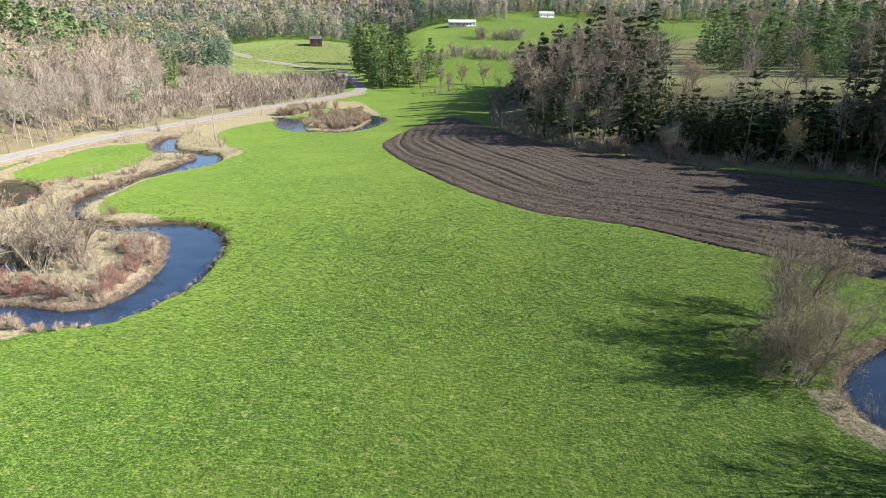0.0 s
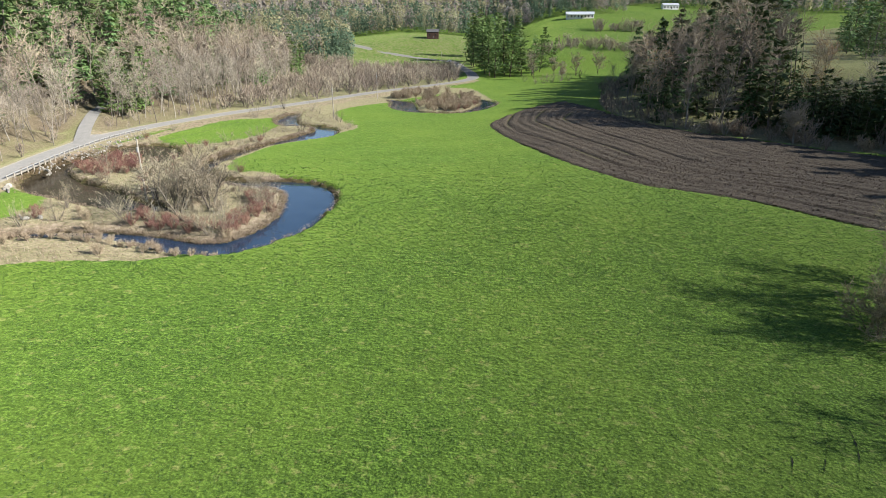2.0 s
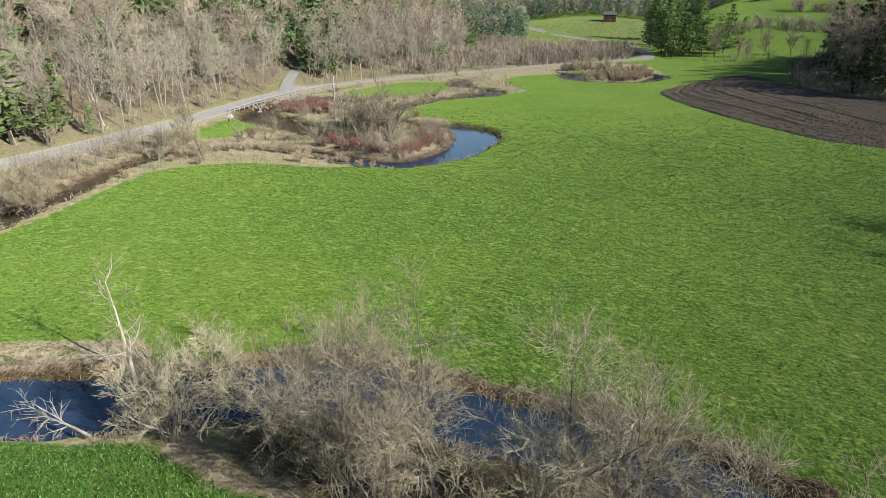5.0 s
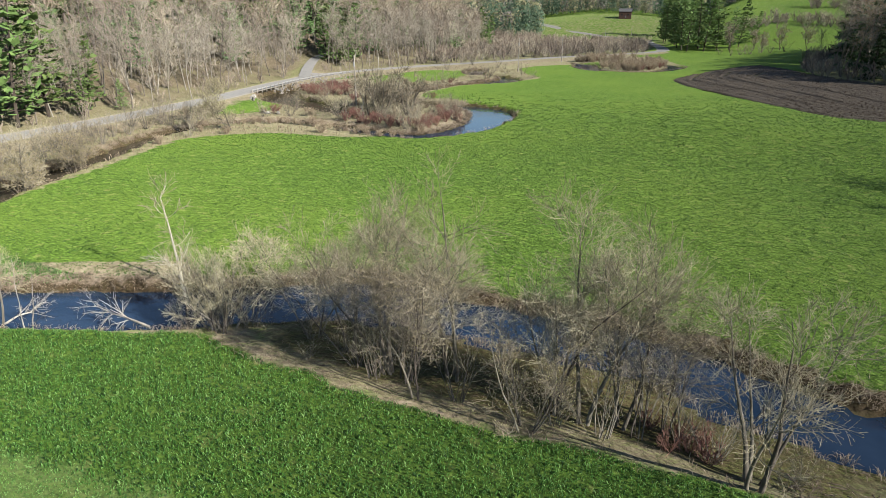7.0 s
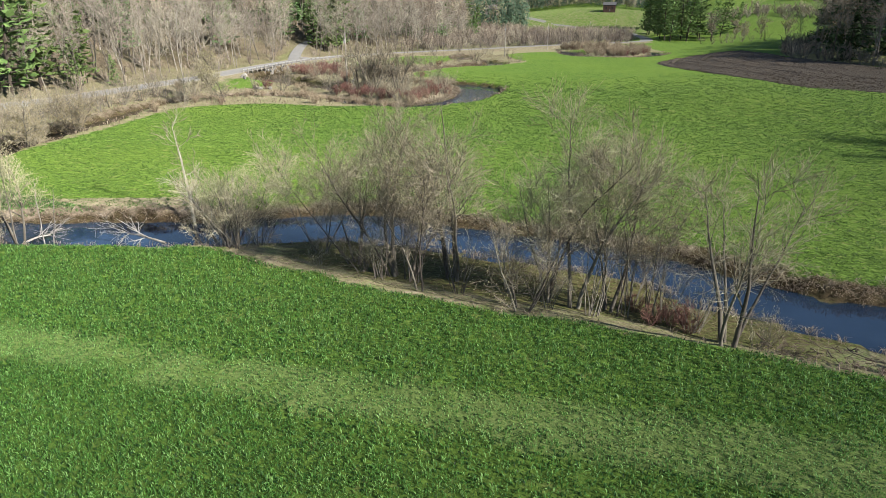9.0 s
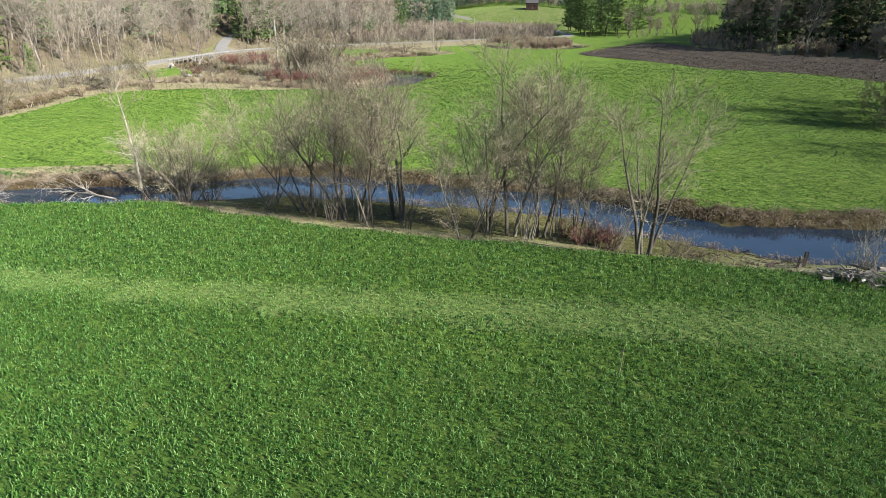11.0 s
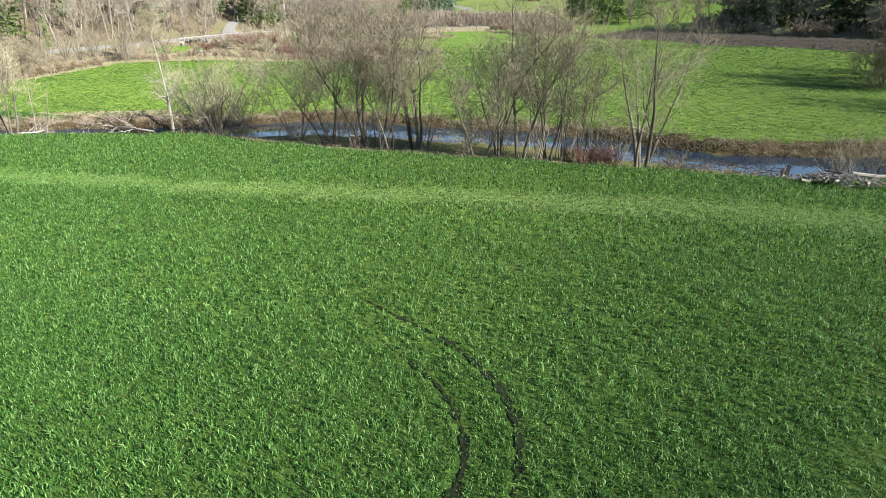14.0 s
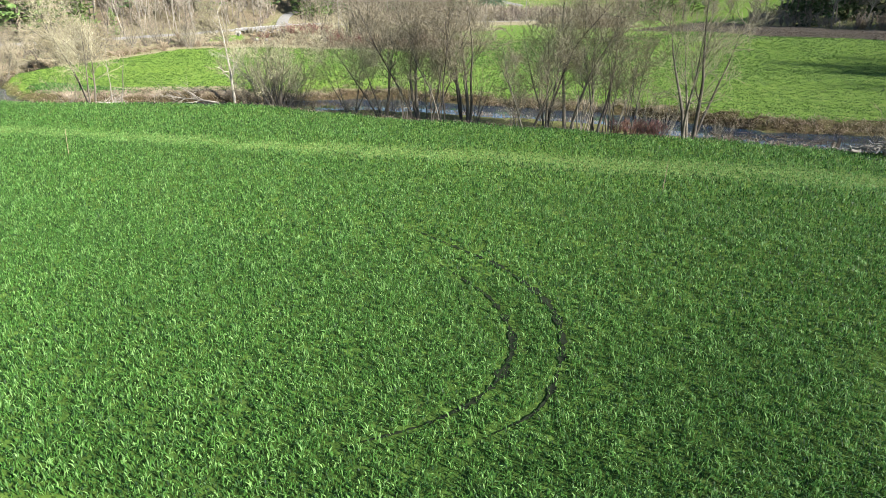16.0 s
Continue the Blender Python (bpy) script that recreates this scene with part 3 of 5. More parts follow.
def build_plough():
    xs, ys = np.arange(-20, 100, 0.45), np.arange(58, 262, 0.45)
    x, y = np.meshgrid(xs, ys)
    xr, yr = x.ravel(), y.ravel()
    dn, _, _, _ = to_line(xr, yr, PLOUGH_NEAR)
    ok = inside(xr, yr, PLOUGH_RING)
    z = land(xr, yr, False) + 0.03
    bend = dn + 1.2 * wavy(xr, yr, 60, 21)
    far_side, _, _, _ = to_line(xr, yr, PLOUGH_FAR)
    bend = np.where(xr > 30, bend, bend * 0.75 + 0.25 * (40 - far_side))
    z += 0.12 * np.sin(bend * 2 * math.pi / 2.7) * (0.7 + 0.3 * wavy(xr, yr, 26, 22))
    z -= 0.30 * np.exp(-((np.mod(bend + 0.8 * wavy(xr, yr, 40, 23), 8.6) - 4.3) / 0.45) ** 2)
    z += rng.uniform(-0.04, 0.05, len(xr))
    z -= 0.12 * (1 - ease(0, 0.8, dn))
    f = grid_faces(len(xs), len(ys))
    f = f[ok[f].all(1)]
    used, f = np.unique(f, return_inverse=True)
    me = mesh_of("ploughed_field", np.stack([xr, yr, z], 1)[used], f.reshape(-1, 4), [MAT_PLOUGH], False)
    return tagged(new("ploughed_field", me), "freshly ploughed dark brown field with curved furrows", "field", kind="structure")


def strip(name, line, half, lift, mat, label, category):
    t = np.gradient(line[:, :2], axis=0)
    t /= np.linalg.norm(t, axis=1, keepdims=True)
    n = np.stack([-t[:, 1], t[:, 0]], 1)
    offs = np.array([-1, -0.5, 0, 0.5, 1]) * half
    p = line[:, None, :2] + n[:, None] * offs[None, :, None]
    z = land(p[..., 0], p[..., 1], False) + lift + np.array([0, 0.05, 0.08, 0.05, 0])
    v = np.concatenate([p, z[..., None]], -1).reshape(-1, 3)
    me = mesh_of(name, v, grid_faces(5, len(line)), [mat], True)
    return tagged(new(name, me), label, category, kind="structure")


build_ground()
build_water()
build_plough()
strip("road_shoulder", ROAD, 3.2, 0.02, MAT_SHOULDER, "pale gravel shoulder edging the road", "shoulder")
strip("road", ROAD, 2.5, 0.07, MAT_ROAD, "worn grey asphalt road along the foot of the hill", "road")
strip("lane", LANE, 1.7, 0.12, MAT_ROAD, "narrow grey gravel lane climbing into the wood", "lane")


# ---- trees ----
def stems(r, count, height, radius, lean, spread, points=7):
    a = r.uniform(0, 6.283, count)
    base = np.stack([np.cos(a), np.sin(a), 0 * a], 1) * r.uniform(0, spread, count)[:, None]
    d = np.stack([np.cos(a), np.sin(a), 0 * a], 1) * np.tan(np.radians(r.uniform(lean * 0.3, lean, count)))[:, None] + [0, 0, 1.0]
    h = height * r.uniform(0.8, 1.0, count)
    h[0] = height
    out = [base - [0, 0, 0.25]]
    for _ in range(points - 1):
        d = d + r.normal(0, 0.07, d.shape) + [0, 0, 0.05]
        d /= np.linalg.norm(d, axis=1, keepdims=True)
        out.append(out[-1] + d * (h / (points - 1))[:, None])
    rad = radius * r.uniform(0.6, 1.0, count)
    rad[0] = radius
    return np.stack(out, 1), rad[:, None] * np.linspace(1, 0.16, points)[None] ** 0.9


def bare_tree(seed, height, count=1, radius=0.16, lean=8, spread=0.3, limbs=12, branches=5, twigs=4, start=0.35, limb=(0.25, 0.42), twig=0.007, bud=0.0, sides=6, light=False, angle=38, lift=0.06):
    """Arrays of a leafless tree: its trunks with their limbs, the crown of twigs, and the buds if it has any."""
    r = np.random.default_rng(seed)
    s, sr = stems(r, count, height * 0.9, radius, lean, spread)
    l, lr = grow(r, s, sr, limbs, (height * limb[0], height * limb[1]), angle, lift, 0.10, 5, start, 0.55)
    b, br = grow(r, l, lr, branches, (height * 0.12, height * 0.23), 43, 0.06, 0.15, 4, 0.15, 0.6)
    t, tr = grow(r, b, br, twigs, (height * 0.05, height * 0.11), 36, 0.07, 0.16, 3, 0.12, 0.6)
    lr, br, tr = np.maximum(lr, twig * 1.8), np.maximum(br, twig * 1.3), np.maximum(tr, twig)
    trunks = [joined([skin(s[i:i + 1], sr[i:i + 1], sides), skin(l[i * limbs:(i + 1) * limbs], lr[i * limbs:(i + 1) * limbs], 3 if light else 4)]) for i in range(count)]
    fine = joined([ribbons(r, b, br) if light else skin(b, br, 3), ribbons(r, t, tr)])
    at = t[:, -1] if light else np.vstack([t[:, -1], t[:, 1]])
    buds = flakes(r, at + r.normal(0, 0.03, at.shape), np.full(len(at), bud * (1.3 if light else 1))) if bud else None
    return trunks, fine, buds


def river_tree(seed, height, count, radius, lean, spread, bias=(0.0, 0.0), limbs=9, branches=7, twigs=7, start=0.2, limb=(0.19, 0.35), twig=0.0056, bud=0.032, angle=50, wander=0.08):
    """Arrays of a crooked riverside tree: winding stems, limbs from low down, crossing branches, and twigs that turn upwards."""
    r = np.random.default_rng(seed)
    a = r.uniform(0, 6.283) + np.arange(count) * 6.283 / count + r.normal(0, 0.4, count)
    flat = np.stack([np.cos(a), np.sin(a), 0 * a], 1)
    d = flat * np.tan(np.radians(r.uniform(lean * 0.35, lean, count)))[:, None] + [bias[0], bias[1], 1.0]
    h = height * 0.98 * r.uniform(0.76, 1.0, count)
    h[0] = height * 1.03
    out, points = [flat * r.uniform(0, spread, count)[:, None] - [0, 0, 0.3]], 9
    for k in range(points - 1):
        d = d + r.normal(0, wander, d.shape) + flat * (0.03 if count > 1 else 0) + [0, 0, 0.06]
        d /= np.linalg.norm(d, axis=1, keepdims=True)
        out.append(out[-1] + d * (h / (points - 1))[:, None])
    s, rad = np.stack(out, 1), radius * r.uniform(0.6, 1.0, count)
    rad[0] = radius
    sr = rad[:, None] * np.linspace(1, 0.14, points)[None]
    l, lr = grow(r, s, sr, limbs, (height * limb[0], height * limb[1]), angle, 0.10, 0.17, 6, start, 0.45)
    b, br = grow(r, l, lr, branches, (height * 0.12, height * 0.22), 44, 0.07, 0.19, 4, 0.18, 0.6)
    t, tr = grow(r, b, br, twigs, (height * 0.05, height * 0.10), 38, 0.08, 0.2, 3, 0.15, 0.6)
    lr, br, tr = np.maximum(lr, twig * 2.0), np.maximum(br, twig * 1.35), np.maximum(tr, twig)
    trunks = [joined([skin(s[i:i + 1], sr[i:i + 1], 7), skin(l[i * limbs:(i + 1) * limbs], lr[i * limbs:(i + 1) * limbs], 4)]) for i in range(count)]
    fine = joined([skin(b, br, 3), ribbons(r, t, tr)])
    return trunks, fine, flakes(r, t[:, -1] + r.normal(0, 0.02, t[:, -1].shape), np.full(len(t), bud)) if bud else None


def tree_thing(name, arrays, mats, label, category="tree", group=""):
    """An empty with its trunks, crown and young foliage beneath it."""
    root = tagged(new(name), label, category, group)
    for v, f in arrays[0]:
        part("trunk", mesh_of("trunk", v, f, [mats[0]], True), None, root)
    for n, a, m in zip(("crown", "foliage"), arrays[1:], mats[1:]):
        if a is not None:
            tagged(part(n, mesh_of(n, a[0], a[1], [m]), None, root), kind="stuff")
    return root


def pine(seed, height, base=0.15, width=0.22, whorls=16, per=6, spruce=False, lush=1.0, boughs=True):
    """A conifer: trunk, drooping or upswept boughs, and sprays of needles along them."""
    r = np.random.default_rng(seed)
    s, sr = stems(r, 1, height, height * 0.013, 1, 0.0, 6)
    p, q, rad, spr = [], [], [], []
    for i in range(whorls):
        u = base + (1 - base) * (i + r.uniform(0, 0.6)) / whorls
        reach = height * width * (1 - u) ** (0.85 if spruce else 0.6) * r.uniform(0.75, 1.2) + 0.25
        for k in range(per):
            a = 6.283 * (k + r.uniform(-0.35, 0.35)) / per + i * 0.7
            ln = reach * r.uniform(0.65, 1.1)
            rise = (-0.25 if spruce else 0.12) + r.normal(0, 0.08)
            start = np.array([s[0, -1, 0] * u, s[0, -1, 1] * u, height * u])
            end = start + np.array([math.cos(a) * ln, math.sin(a) * ln, rise * ln])
            p.append(start), q.append(end), rad.append(0.012 * height * (1 - u) * 0.35 + 0.01)
            n = max(3, int(ln * (2.6 if not spruce else 3.2) * lush))
            w = r.uniform(0.25, 1.05, n)[:, None]
            spr.append(start + (end - start) * w + r.normal(0, 0.10 * ln, (n, 3)) * [1, 1, 0.5])
    p, q, rad = np.array(p), np.array(q), np.array(rad)
    wood = joined([skin(s, sr, 6), tubes(p, q, rad, rad * 0.4, 3)]) if boughs else skin(s, sr, 4)
    at = np.vstack(spr)
    n = len(at)
    out = at * [1, 1, 0]
    out /= np.linalg.norm(out, axis=1, keepdims=True) + 1e-6
    out = out + r.normal(0, 0.45, (n, 3))
    out[:, 2] += (-0.2 if spruce else 0.25)
    out /= np.linalg.norm(out, axis=1, keepdims=True)
    side = np.cross(out, [0, 0, 1.0]) + r.normal(0, 0.35, (n, 3))
    side /= np.linalg.norm(side, axis=1, keepdims=True)
    ln = height * 0.042 / math.sqrt(lush) * r.uniform(0.7, 1.4, n)[:, None]
    v = np.stack([at - out * ln * 0.5, at + side * ln * 0.42, at + out * ln, at - side * ln * 0.42], 1).reshape(-1, 3)
    return [wood], (v, np.arange(4 * n).reshape(n, 4)), None


def place(x, y, scale=1.0, turn=0.0, dz=0.0, lean=0.0):
    z = float(land(np.array([x]), np.array([y]))[0])
    return Matrix.LocRotScale((x, y, z + dz), Euler((radians(lean), 0, radians(turn))), (scale, scale, scale))


def copies(kinds, spots, r, low=0.85, high=1.15):
    """The first spot of each kind takes the built tree, the others its copies."""
    xs, ys = np.array([s[0] for s in spots]), np.array([s[1] for s in spots])
    zs = land(xs, ys)
    for i, (s, z) in enumerate(zip(spots, zs)):
        k = kinds[s[2] if len(s) > 2 else i % len(kinds)]
        sc = r.uniform(low, high) * (s[3] if len(s) > 3 else 1)
        m = Matrix.Translation((s[0], s[1], z)) @ Euler((radians(r.normal(0, 2)), radians(r.normal(0, 2)), r.uniform(0, 6.283))).to_matrix().to_4x4()
        if "used" in k:
            ob = copy_thing(k["root"], m)
        else:
            k["used"] = True
            ob = k["root"]
            ob.matrix_basis = m
        ob.scale = (sc, sc, sc * r.uniform(0.93, 1.08))


def scatter(r, n, box_, ok, gap):
    """Up to n places in a box for which ok holds, no two closer than gap."""
    out, cells = [], {}
    for _ in range(40):
        x, y = r.uniform(box_[0], box_[1], 4 * n), r.uniform(box_[2], box_[3], 4 * n)
        good = ok(x, y)
        for a, b in zip(x[good], y[good]):
            c = (int(a // gap), int(b // gap))
            near = [q for i in (-1, 0, 1) for j in (-1, 0, 1) for q in cells.get((c[0] + i, c[1] + j), ())]
            if all((a - q[0]) ** 2 + (b - q[1]) ** 2 > gap * gap for q in near):
                cells.setdefault(c, []).append((a, b))
                out.append((a, b))
                if len(out) >= n:
                    return out
    return out


def forest(name, variants, spots, mats, label, r, low=0.8, high=1.2):
    """Many far trees in one object: variants are (wood, crown) arrays, with slots for their materials."""
    xs, ys = np.array([s[0] for s in spots]), np.array([s[1] for s in spots])
    zs = land(xs, ys)
    vs, fs, sl, tone, base = [], [], [], [], 0
    for x, y, z in zip(xs, ys, zs):
        pieces, slot = variants[r.integers(len(variants))]
        a, sc = r.uniform(0, 6.283), r.uniform(low, high)
        c, s = math.cos(a) * sc, math.sin(a) * sc
        tn = r.uniform()
        for (v, f), k in zip(pieces, slot):
            vs.append(np.stack([v[:, 0] * c - v[:, 1] * s + x, v[:, 0] * s + v[:, 1] * c + y, v[:, 2] * sc + z], 1))
            fs.append(f + base)
            sl.append(np.full(len(f), k))
            tone.append(np.full(len(v), tn))
            base += len(v)
    me = mesh_of(name, np.vstack(vs), np.vstack(fs), mats, False, np.concatenate(sl))
    point_value(me, "tone", np.concatenate(tone))
    return tagged(new(name, me), label, "trees", kind="stuff")


def toe_depth(x, y, line, sign):
    d, s, _, _ = to_line(x, y, line)
    return d * s * sign


def near_lines(x, y):
    return np.minimum(to_line(x, y, ROAD)[0] - 4.0, to_line(x, y, LANE)[0] - 3.0)


r = np.random.default_rng(11)
# near bank trees: place, height, stems, radius, lean
MAT_BANKTWIG = plain("bank_twigs", (0.12, 0.105, 0.075), (0.36, 0.32, 0.235), 3.0, 0.9, relief=0, vary=0.6)
MAT_BANKBARK = plain("bank_bark", (0.04, 0.034, 0.027), (0.19, 0.17, 0.14), 5.0, 0.9, stretch=(1, 1, 0.25), vary=0.9)
GREY = (MAT_BANKBARK, MAT_BANKTWIG, MAT_BUD)
BANK_TREES = [
    (8.0, 4.8, 7.6, 5, 0.12, 22, (-0.04, 0.08), "bare grey multi-stemmed riverside tree with pale buds"),
    (-6.3, 3.9, 7.0, 2, 0.06, 8, (0, 0), "slender pale bare tree on the stream bank"),
    (-6.0, 7.2, 9.6, 4, 0.13, 15, (0, 0.05), "tall bare grey tree with dark forked stems beside the water"),
    (-9.0, 5.8, 9.0, 3, 0.135, 12, (-0.40, 0.06), "dark bare tree leaning out along the stream bank"),
    (-8.0, 5.6, 8.0, 3, 0.08, 12, (0.1, 0), "thin-stemmed bare grey tree on the stream bank"),
    (-1.1, 4.2, 5.4, 6, 0.06, 36, (0, 0), "leaning bare grey tree with many thin stems"),
    (-0.4, 6.4, 8.6, 4, 0.09, 13, (0, 0.05), "slender bare grey riverside tree with upright stems"),
    (1.2, 6.0, 9.0, 2, 0.12, 9, (0.05, 0.08), "bare grey tree with forking stems on the bank"),
    (2.6, 6.6, 8.6, 3, 0.10, 13, (0.05, 0), "upright bare grey tree with dark stems"),
    (3.5, 6.2, 7.2, 5, 0.045, 8, (0, 0), "clump of thin straight bare stems on the bank"),
    (4.5, 7.2, 6.8, 5, 0.045, 9, (0.05, 0), "clump of thin straight bare stems on the bank"),
    (-12.0, 6.6, 8.0, 4, 0.075, 24, (-0.1, 0), "spreading bare grey tree on the stream bank"),
    (-15.0, 7.4, 6.4, 5, 0.055, 26, (0, 0), "thin bushy bare tree at the water's edge"),
    (-20.8, 5.6, 5.6, 8, 0.055, 30, (0, 0), "low many-stemmed grey shrub tree on the bank"),
    (-26.6, 8.2, 7.2, 1, 0.13, 1, (0, 0), "sparse bleached dead birch beside the stream"),
    (-31.4, -1.0, 7.2, 4, 0.08, 22, (-0.1, 0), "bare grey tree with slanting stems by the stream"),
    (-68.2, 54.6, 7.4, 2, 0.12, 7, (-0.75, -0.1), "bare dark tree slanting over the roadside ditch"),
    (-62.0, 18.6, 6.2, 7, 0.07, 32, (0, 0), "bushy bare grey tree on the ditch bank"),
    (-66.0, 27.0, 5.2, 7, 0.06, 34, (0, 0), "low bushy bare tree on the ditch bank"),
    (-58.0, 9.6, 5.8, 7, 0.06, 32, (0, 0), "low spreading bare tree on the ditch bank"),
    (33.6, 50.5, 10.0, 6, 0.13, 34, (0, 0), "spreading bare tree with yellowish buds in a stream bend"),
    (36.6, 53.5, 6.8, 6, 0.09, 34, (0, 0), "dense bushy bare tree with tan buds beside the bend"),
    (31.6, 52.5, 5.6, 6, 0.07, 36, (0, 0), "low bushy tree with tan buds at the field's edge"),
    (36.8, 57.5, 10.4, 4, 0.13, 26, (0, 0), "bare branching tree with tan buds near the stream"),
    (39.0, 63.0, 11.5, 2, 0.26, 24, (0, 0), "large bare grey tree with heavy limbs"),
    (40.0, 35.6, 10.0, 3, 0.2, 18, (0, 0), "bare grey tree beyond the stream bend"),
    (42.0, 32.0, 9.6, 3, 0.18, 18, (0, 0), "bare grey tree on the outer bank of the bend"),
]
for i, (x, y, h, c, rad, lean, bias, label) in enumerate(BANK_TREES):
    dead = "bleached" in label
    if dead:
        arrays = river_tree(100 + i, h, c, rad, lean, 0.1, bias, limbs=14, branches=5, twigs=4, start=0.3, limb=(0.16, 0.30), twig=0.008, bud=0, angle=58, wander=0.05)
    elif y < 12:
        arrays = river_tree(100 + i, h, c, rad, lean, 0.2 + 0.05 * c, bias, limbs=5 if rad < 0.05 else max(8, 48 // c), branches=6 if rad < 0.05 else 7, twigs=7, start=0.18 if c > 5 else 0.30)
    else:
        arrays = river_tree(100 + i, h, c, rad, lean, 0.2 + 0.06 * c, bias, limbs=max(8, 54 // c), branches=7, twigs=7, start=0.12, limb=(0.24, 0.42), twig=0.011, bud=0.085 if x < 40 else 0.03)
    t = tree_thing("tree", arrays, (MAT_PALE, MAT_BANKTWIG, MAT_BUD) if dead else GREY, label, group="trees along the stream")
    t.matrix_basis = place(x, y)

# hillside wood: bare trees and pines nearest the road
WOOD = []
for i in range(5):
    mats = (MAT_PALE if i in (1, 3) else MAT_BARK, MAT_TWIG, MAT_RUST if i == 4 else None)
    a = bare_tree(200 + i, 16 + 1.2 * i, 1, 0.14, 4, 0.1, limbs=17, branches=6, twigs=4, start=0.28, limb=(0.16, 0.30), twig=0.016, bud=0.06 if i == 4 else 0, sides=5, light=True)
    WOOD.append(dict(root=tree_thing("woodland_tree", a, mats, ("tall bare grey hardwood with a thin straight trunk", "tall bare birch with a pale trunk", "tall bare brown hardwood in the wood", "pale-stemmed bare tree in the wood", "bare hardwood with rusty spring buds")[i], group="hardwoods on the slopes"), arrays=a))
PINES = []
for i in range(3):
    a = pine(300 + i, 20 + 2 * i, 0.1, 0.21, 17, 6, False, 0.8)
    PINES.append(dict(root=tree_thing("pine", a, (MAT_DARKBARK, MAT_PINE), "dark green pine with layered boughs", group="pines in the wood"), arrays=a))
SPRUCES = []
for i in range(2):
    a = pine(320 + i, 17 + 2 * i, 0.03, 0.22, 20, 7, True, 0.8)
    SPRUCES.append(dict(root=tree_thing("spruce", a, (MAT_DARKBARK, MAT_SPRUCE), "dark pointed spruce at the wood's edge", "tree", "spruces in the wood"), arrays=a))


def left_wood(lo, hi):
    def ok(x, y):
        d = toe_depth(x, y, LEFT_TOE, 1)
        return (d > lo) & (d < hi) & (near_lines(x, y) > 1.0)
    return ok


def right_wood(lo, hi):
    def ok(x, y):
        d = toe_depth(x, y, RIGHT_TOE, -1)
        return (d > lo) & (d < hi)
    return ok


copies(WOOD, scatter(r, 165, (-170, -90, 25, 330), left_wood(1, 17), 3.2), r, 0.7, 1.02)
copies(PINES, [(-149, 335, 0, 0.9), (-144, 338, 1, 0.75), (-152, 343, 2, 1.0), (-140, 326, 0, 0.8), (-99, 40), (-102, 47), (-98, 33), (-104, 56, 1, 0.7), (-100, 52, 2, 0.35), (-101.5, 61, 0, 0.3), (-124, 164, 0, 0.9), (-127, 159, 1, 0.9), (-125, 171, 2, 0.8), (-131, 167, 0, 1.0)] + scatter(r, 26, (-190, -100, 20, 300), left_wood(24, 50), 6), r, 0.8, 1.1)
def gap_wood(x, y, depth):
    """Where the wood thins out and the upper field shows."""
    return (x / y > 0.36) & (x / y < 0.64) & (toe_depth(x, y, RIGHT_TOE, -1) > depth)


copies(WOOD, scatter(r, 70, (15, 130, 60, 330), lambda x, y: right_wood(1, 46)(x, y) & ~gap_wood(x, y, 20), 4.2), r, 0.7, 1.0)
copies(SPRUCES, scatter(r, 26, (15, 130, 60, 330), lambda x, y: right_wood(2, 46)(x, y) & ~gap_wood(x, y, 4), 5), r, 0.6, 1.0)
copies(PINES, [(-34, 350, 0, 1.15), (-26, 354, 1, 1.25), (-38, 360, 2, 1.05), (-20, 362, 0, 1.15), (-30, 366, 1, 1.1), (-42, 372, 2, 1.1), (-14, 358, 1, 0.9), (-36, 380, 0, 1.2), (-10, 368, 2, 0.85), (-46, 392, 1, 1.15), (-40, 400, 0, 1.2), (-50, 410, 2, 1.2), (-28, 378, 1, 1.2), (-56, 425, 0, 1.2), (-48, 430, 1, 1.2), (-22, 376, 2, 1.1), (-60, 445, 1, 1.1), (-4, 380, 0, 0.7), (-54, 470, 2, 1.3), (-46, 466, 0, 1.3), (-60, 490, 1, 1.3), (-48, 486, 2, 1.25), (-68, 512, 0, 1.3), (-56, 510, 1, 1.3), (-42, 402, 2, 1.25), (-48, 422, 0, 1.3), (-76, 540, 1, 1.2)], r, 0.95, 1.25)

TONED = [plain("wood_bark", (0.10, 0.085, 0.07), (0.27, 0.24, 0.21), 5.0, 0.9, relief=0, vary=0.6, tone=True), plain("wood_twigs", (0.19, 0.158, 0.122), (0.37, 0.312, 0.245), 3.0, 0.9, relief=0, vary=0.7, tone=True),
         plain("wood_needles", (0.055, 0.105, 0.042), (0.18, 0.26, 0.10), 0.7, 0.8, relief=0, vary=0.7, tone=True, through=0.22), plain("wood_buds", (0.21, 0.165, 0.075), (0.36, 0.285, 0.14), 1.0, 0.8, relief=0, vary=0.7, tone=True, through=0.35),
         # far woods paler and greyer, with the distant haze put into their colours
         plain("hazy_twigs", (0.24, 0.215, 0.19), (0.32, 0.29, 0.265), 3.0, 0.9, relief=0, vary=0.35, tone=True, through=0.5), plain("hazy_needles", (0.09, 0.135, 0.085), (0.14, 0.20, 0.13), 0.7, 0.8, relief=0, vary=0.4, tone=True, through=0.5),
         plain("hazy_buds", (0.26, 0.25, 0.14), (0.34, 0.325, 0.205), 1.0, 0.8, relief=0, vary=0.4, tone=True, through=0.5),
         # darker copy of wood_needles: the right slope's shade put into the colour
         plain("shaded_needles", (0.022, 0.042, 0.018), (0.075, 0.115, 0.045), 0.7, 0.8, relief=0, vary=0.6, tone=True, through=0.12)]
LEAFLESS = []
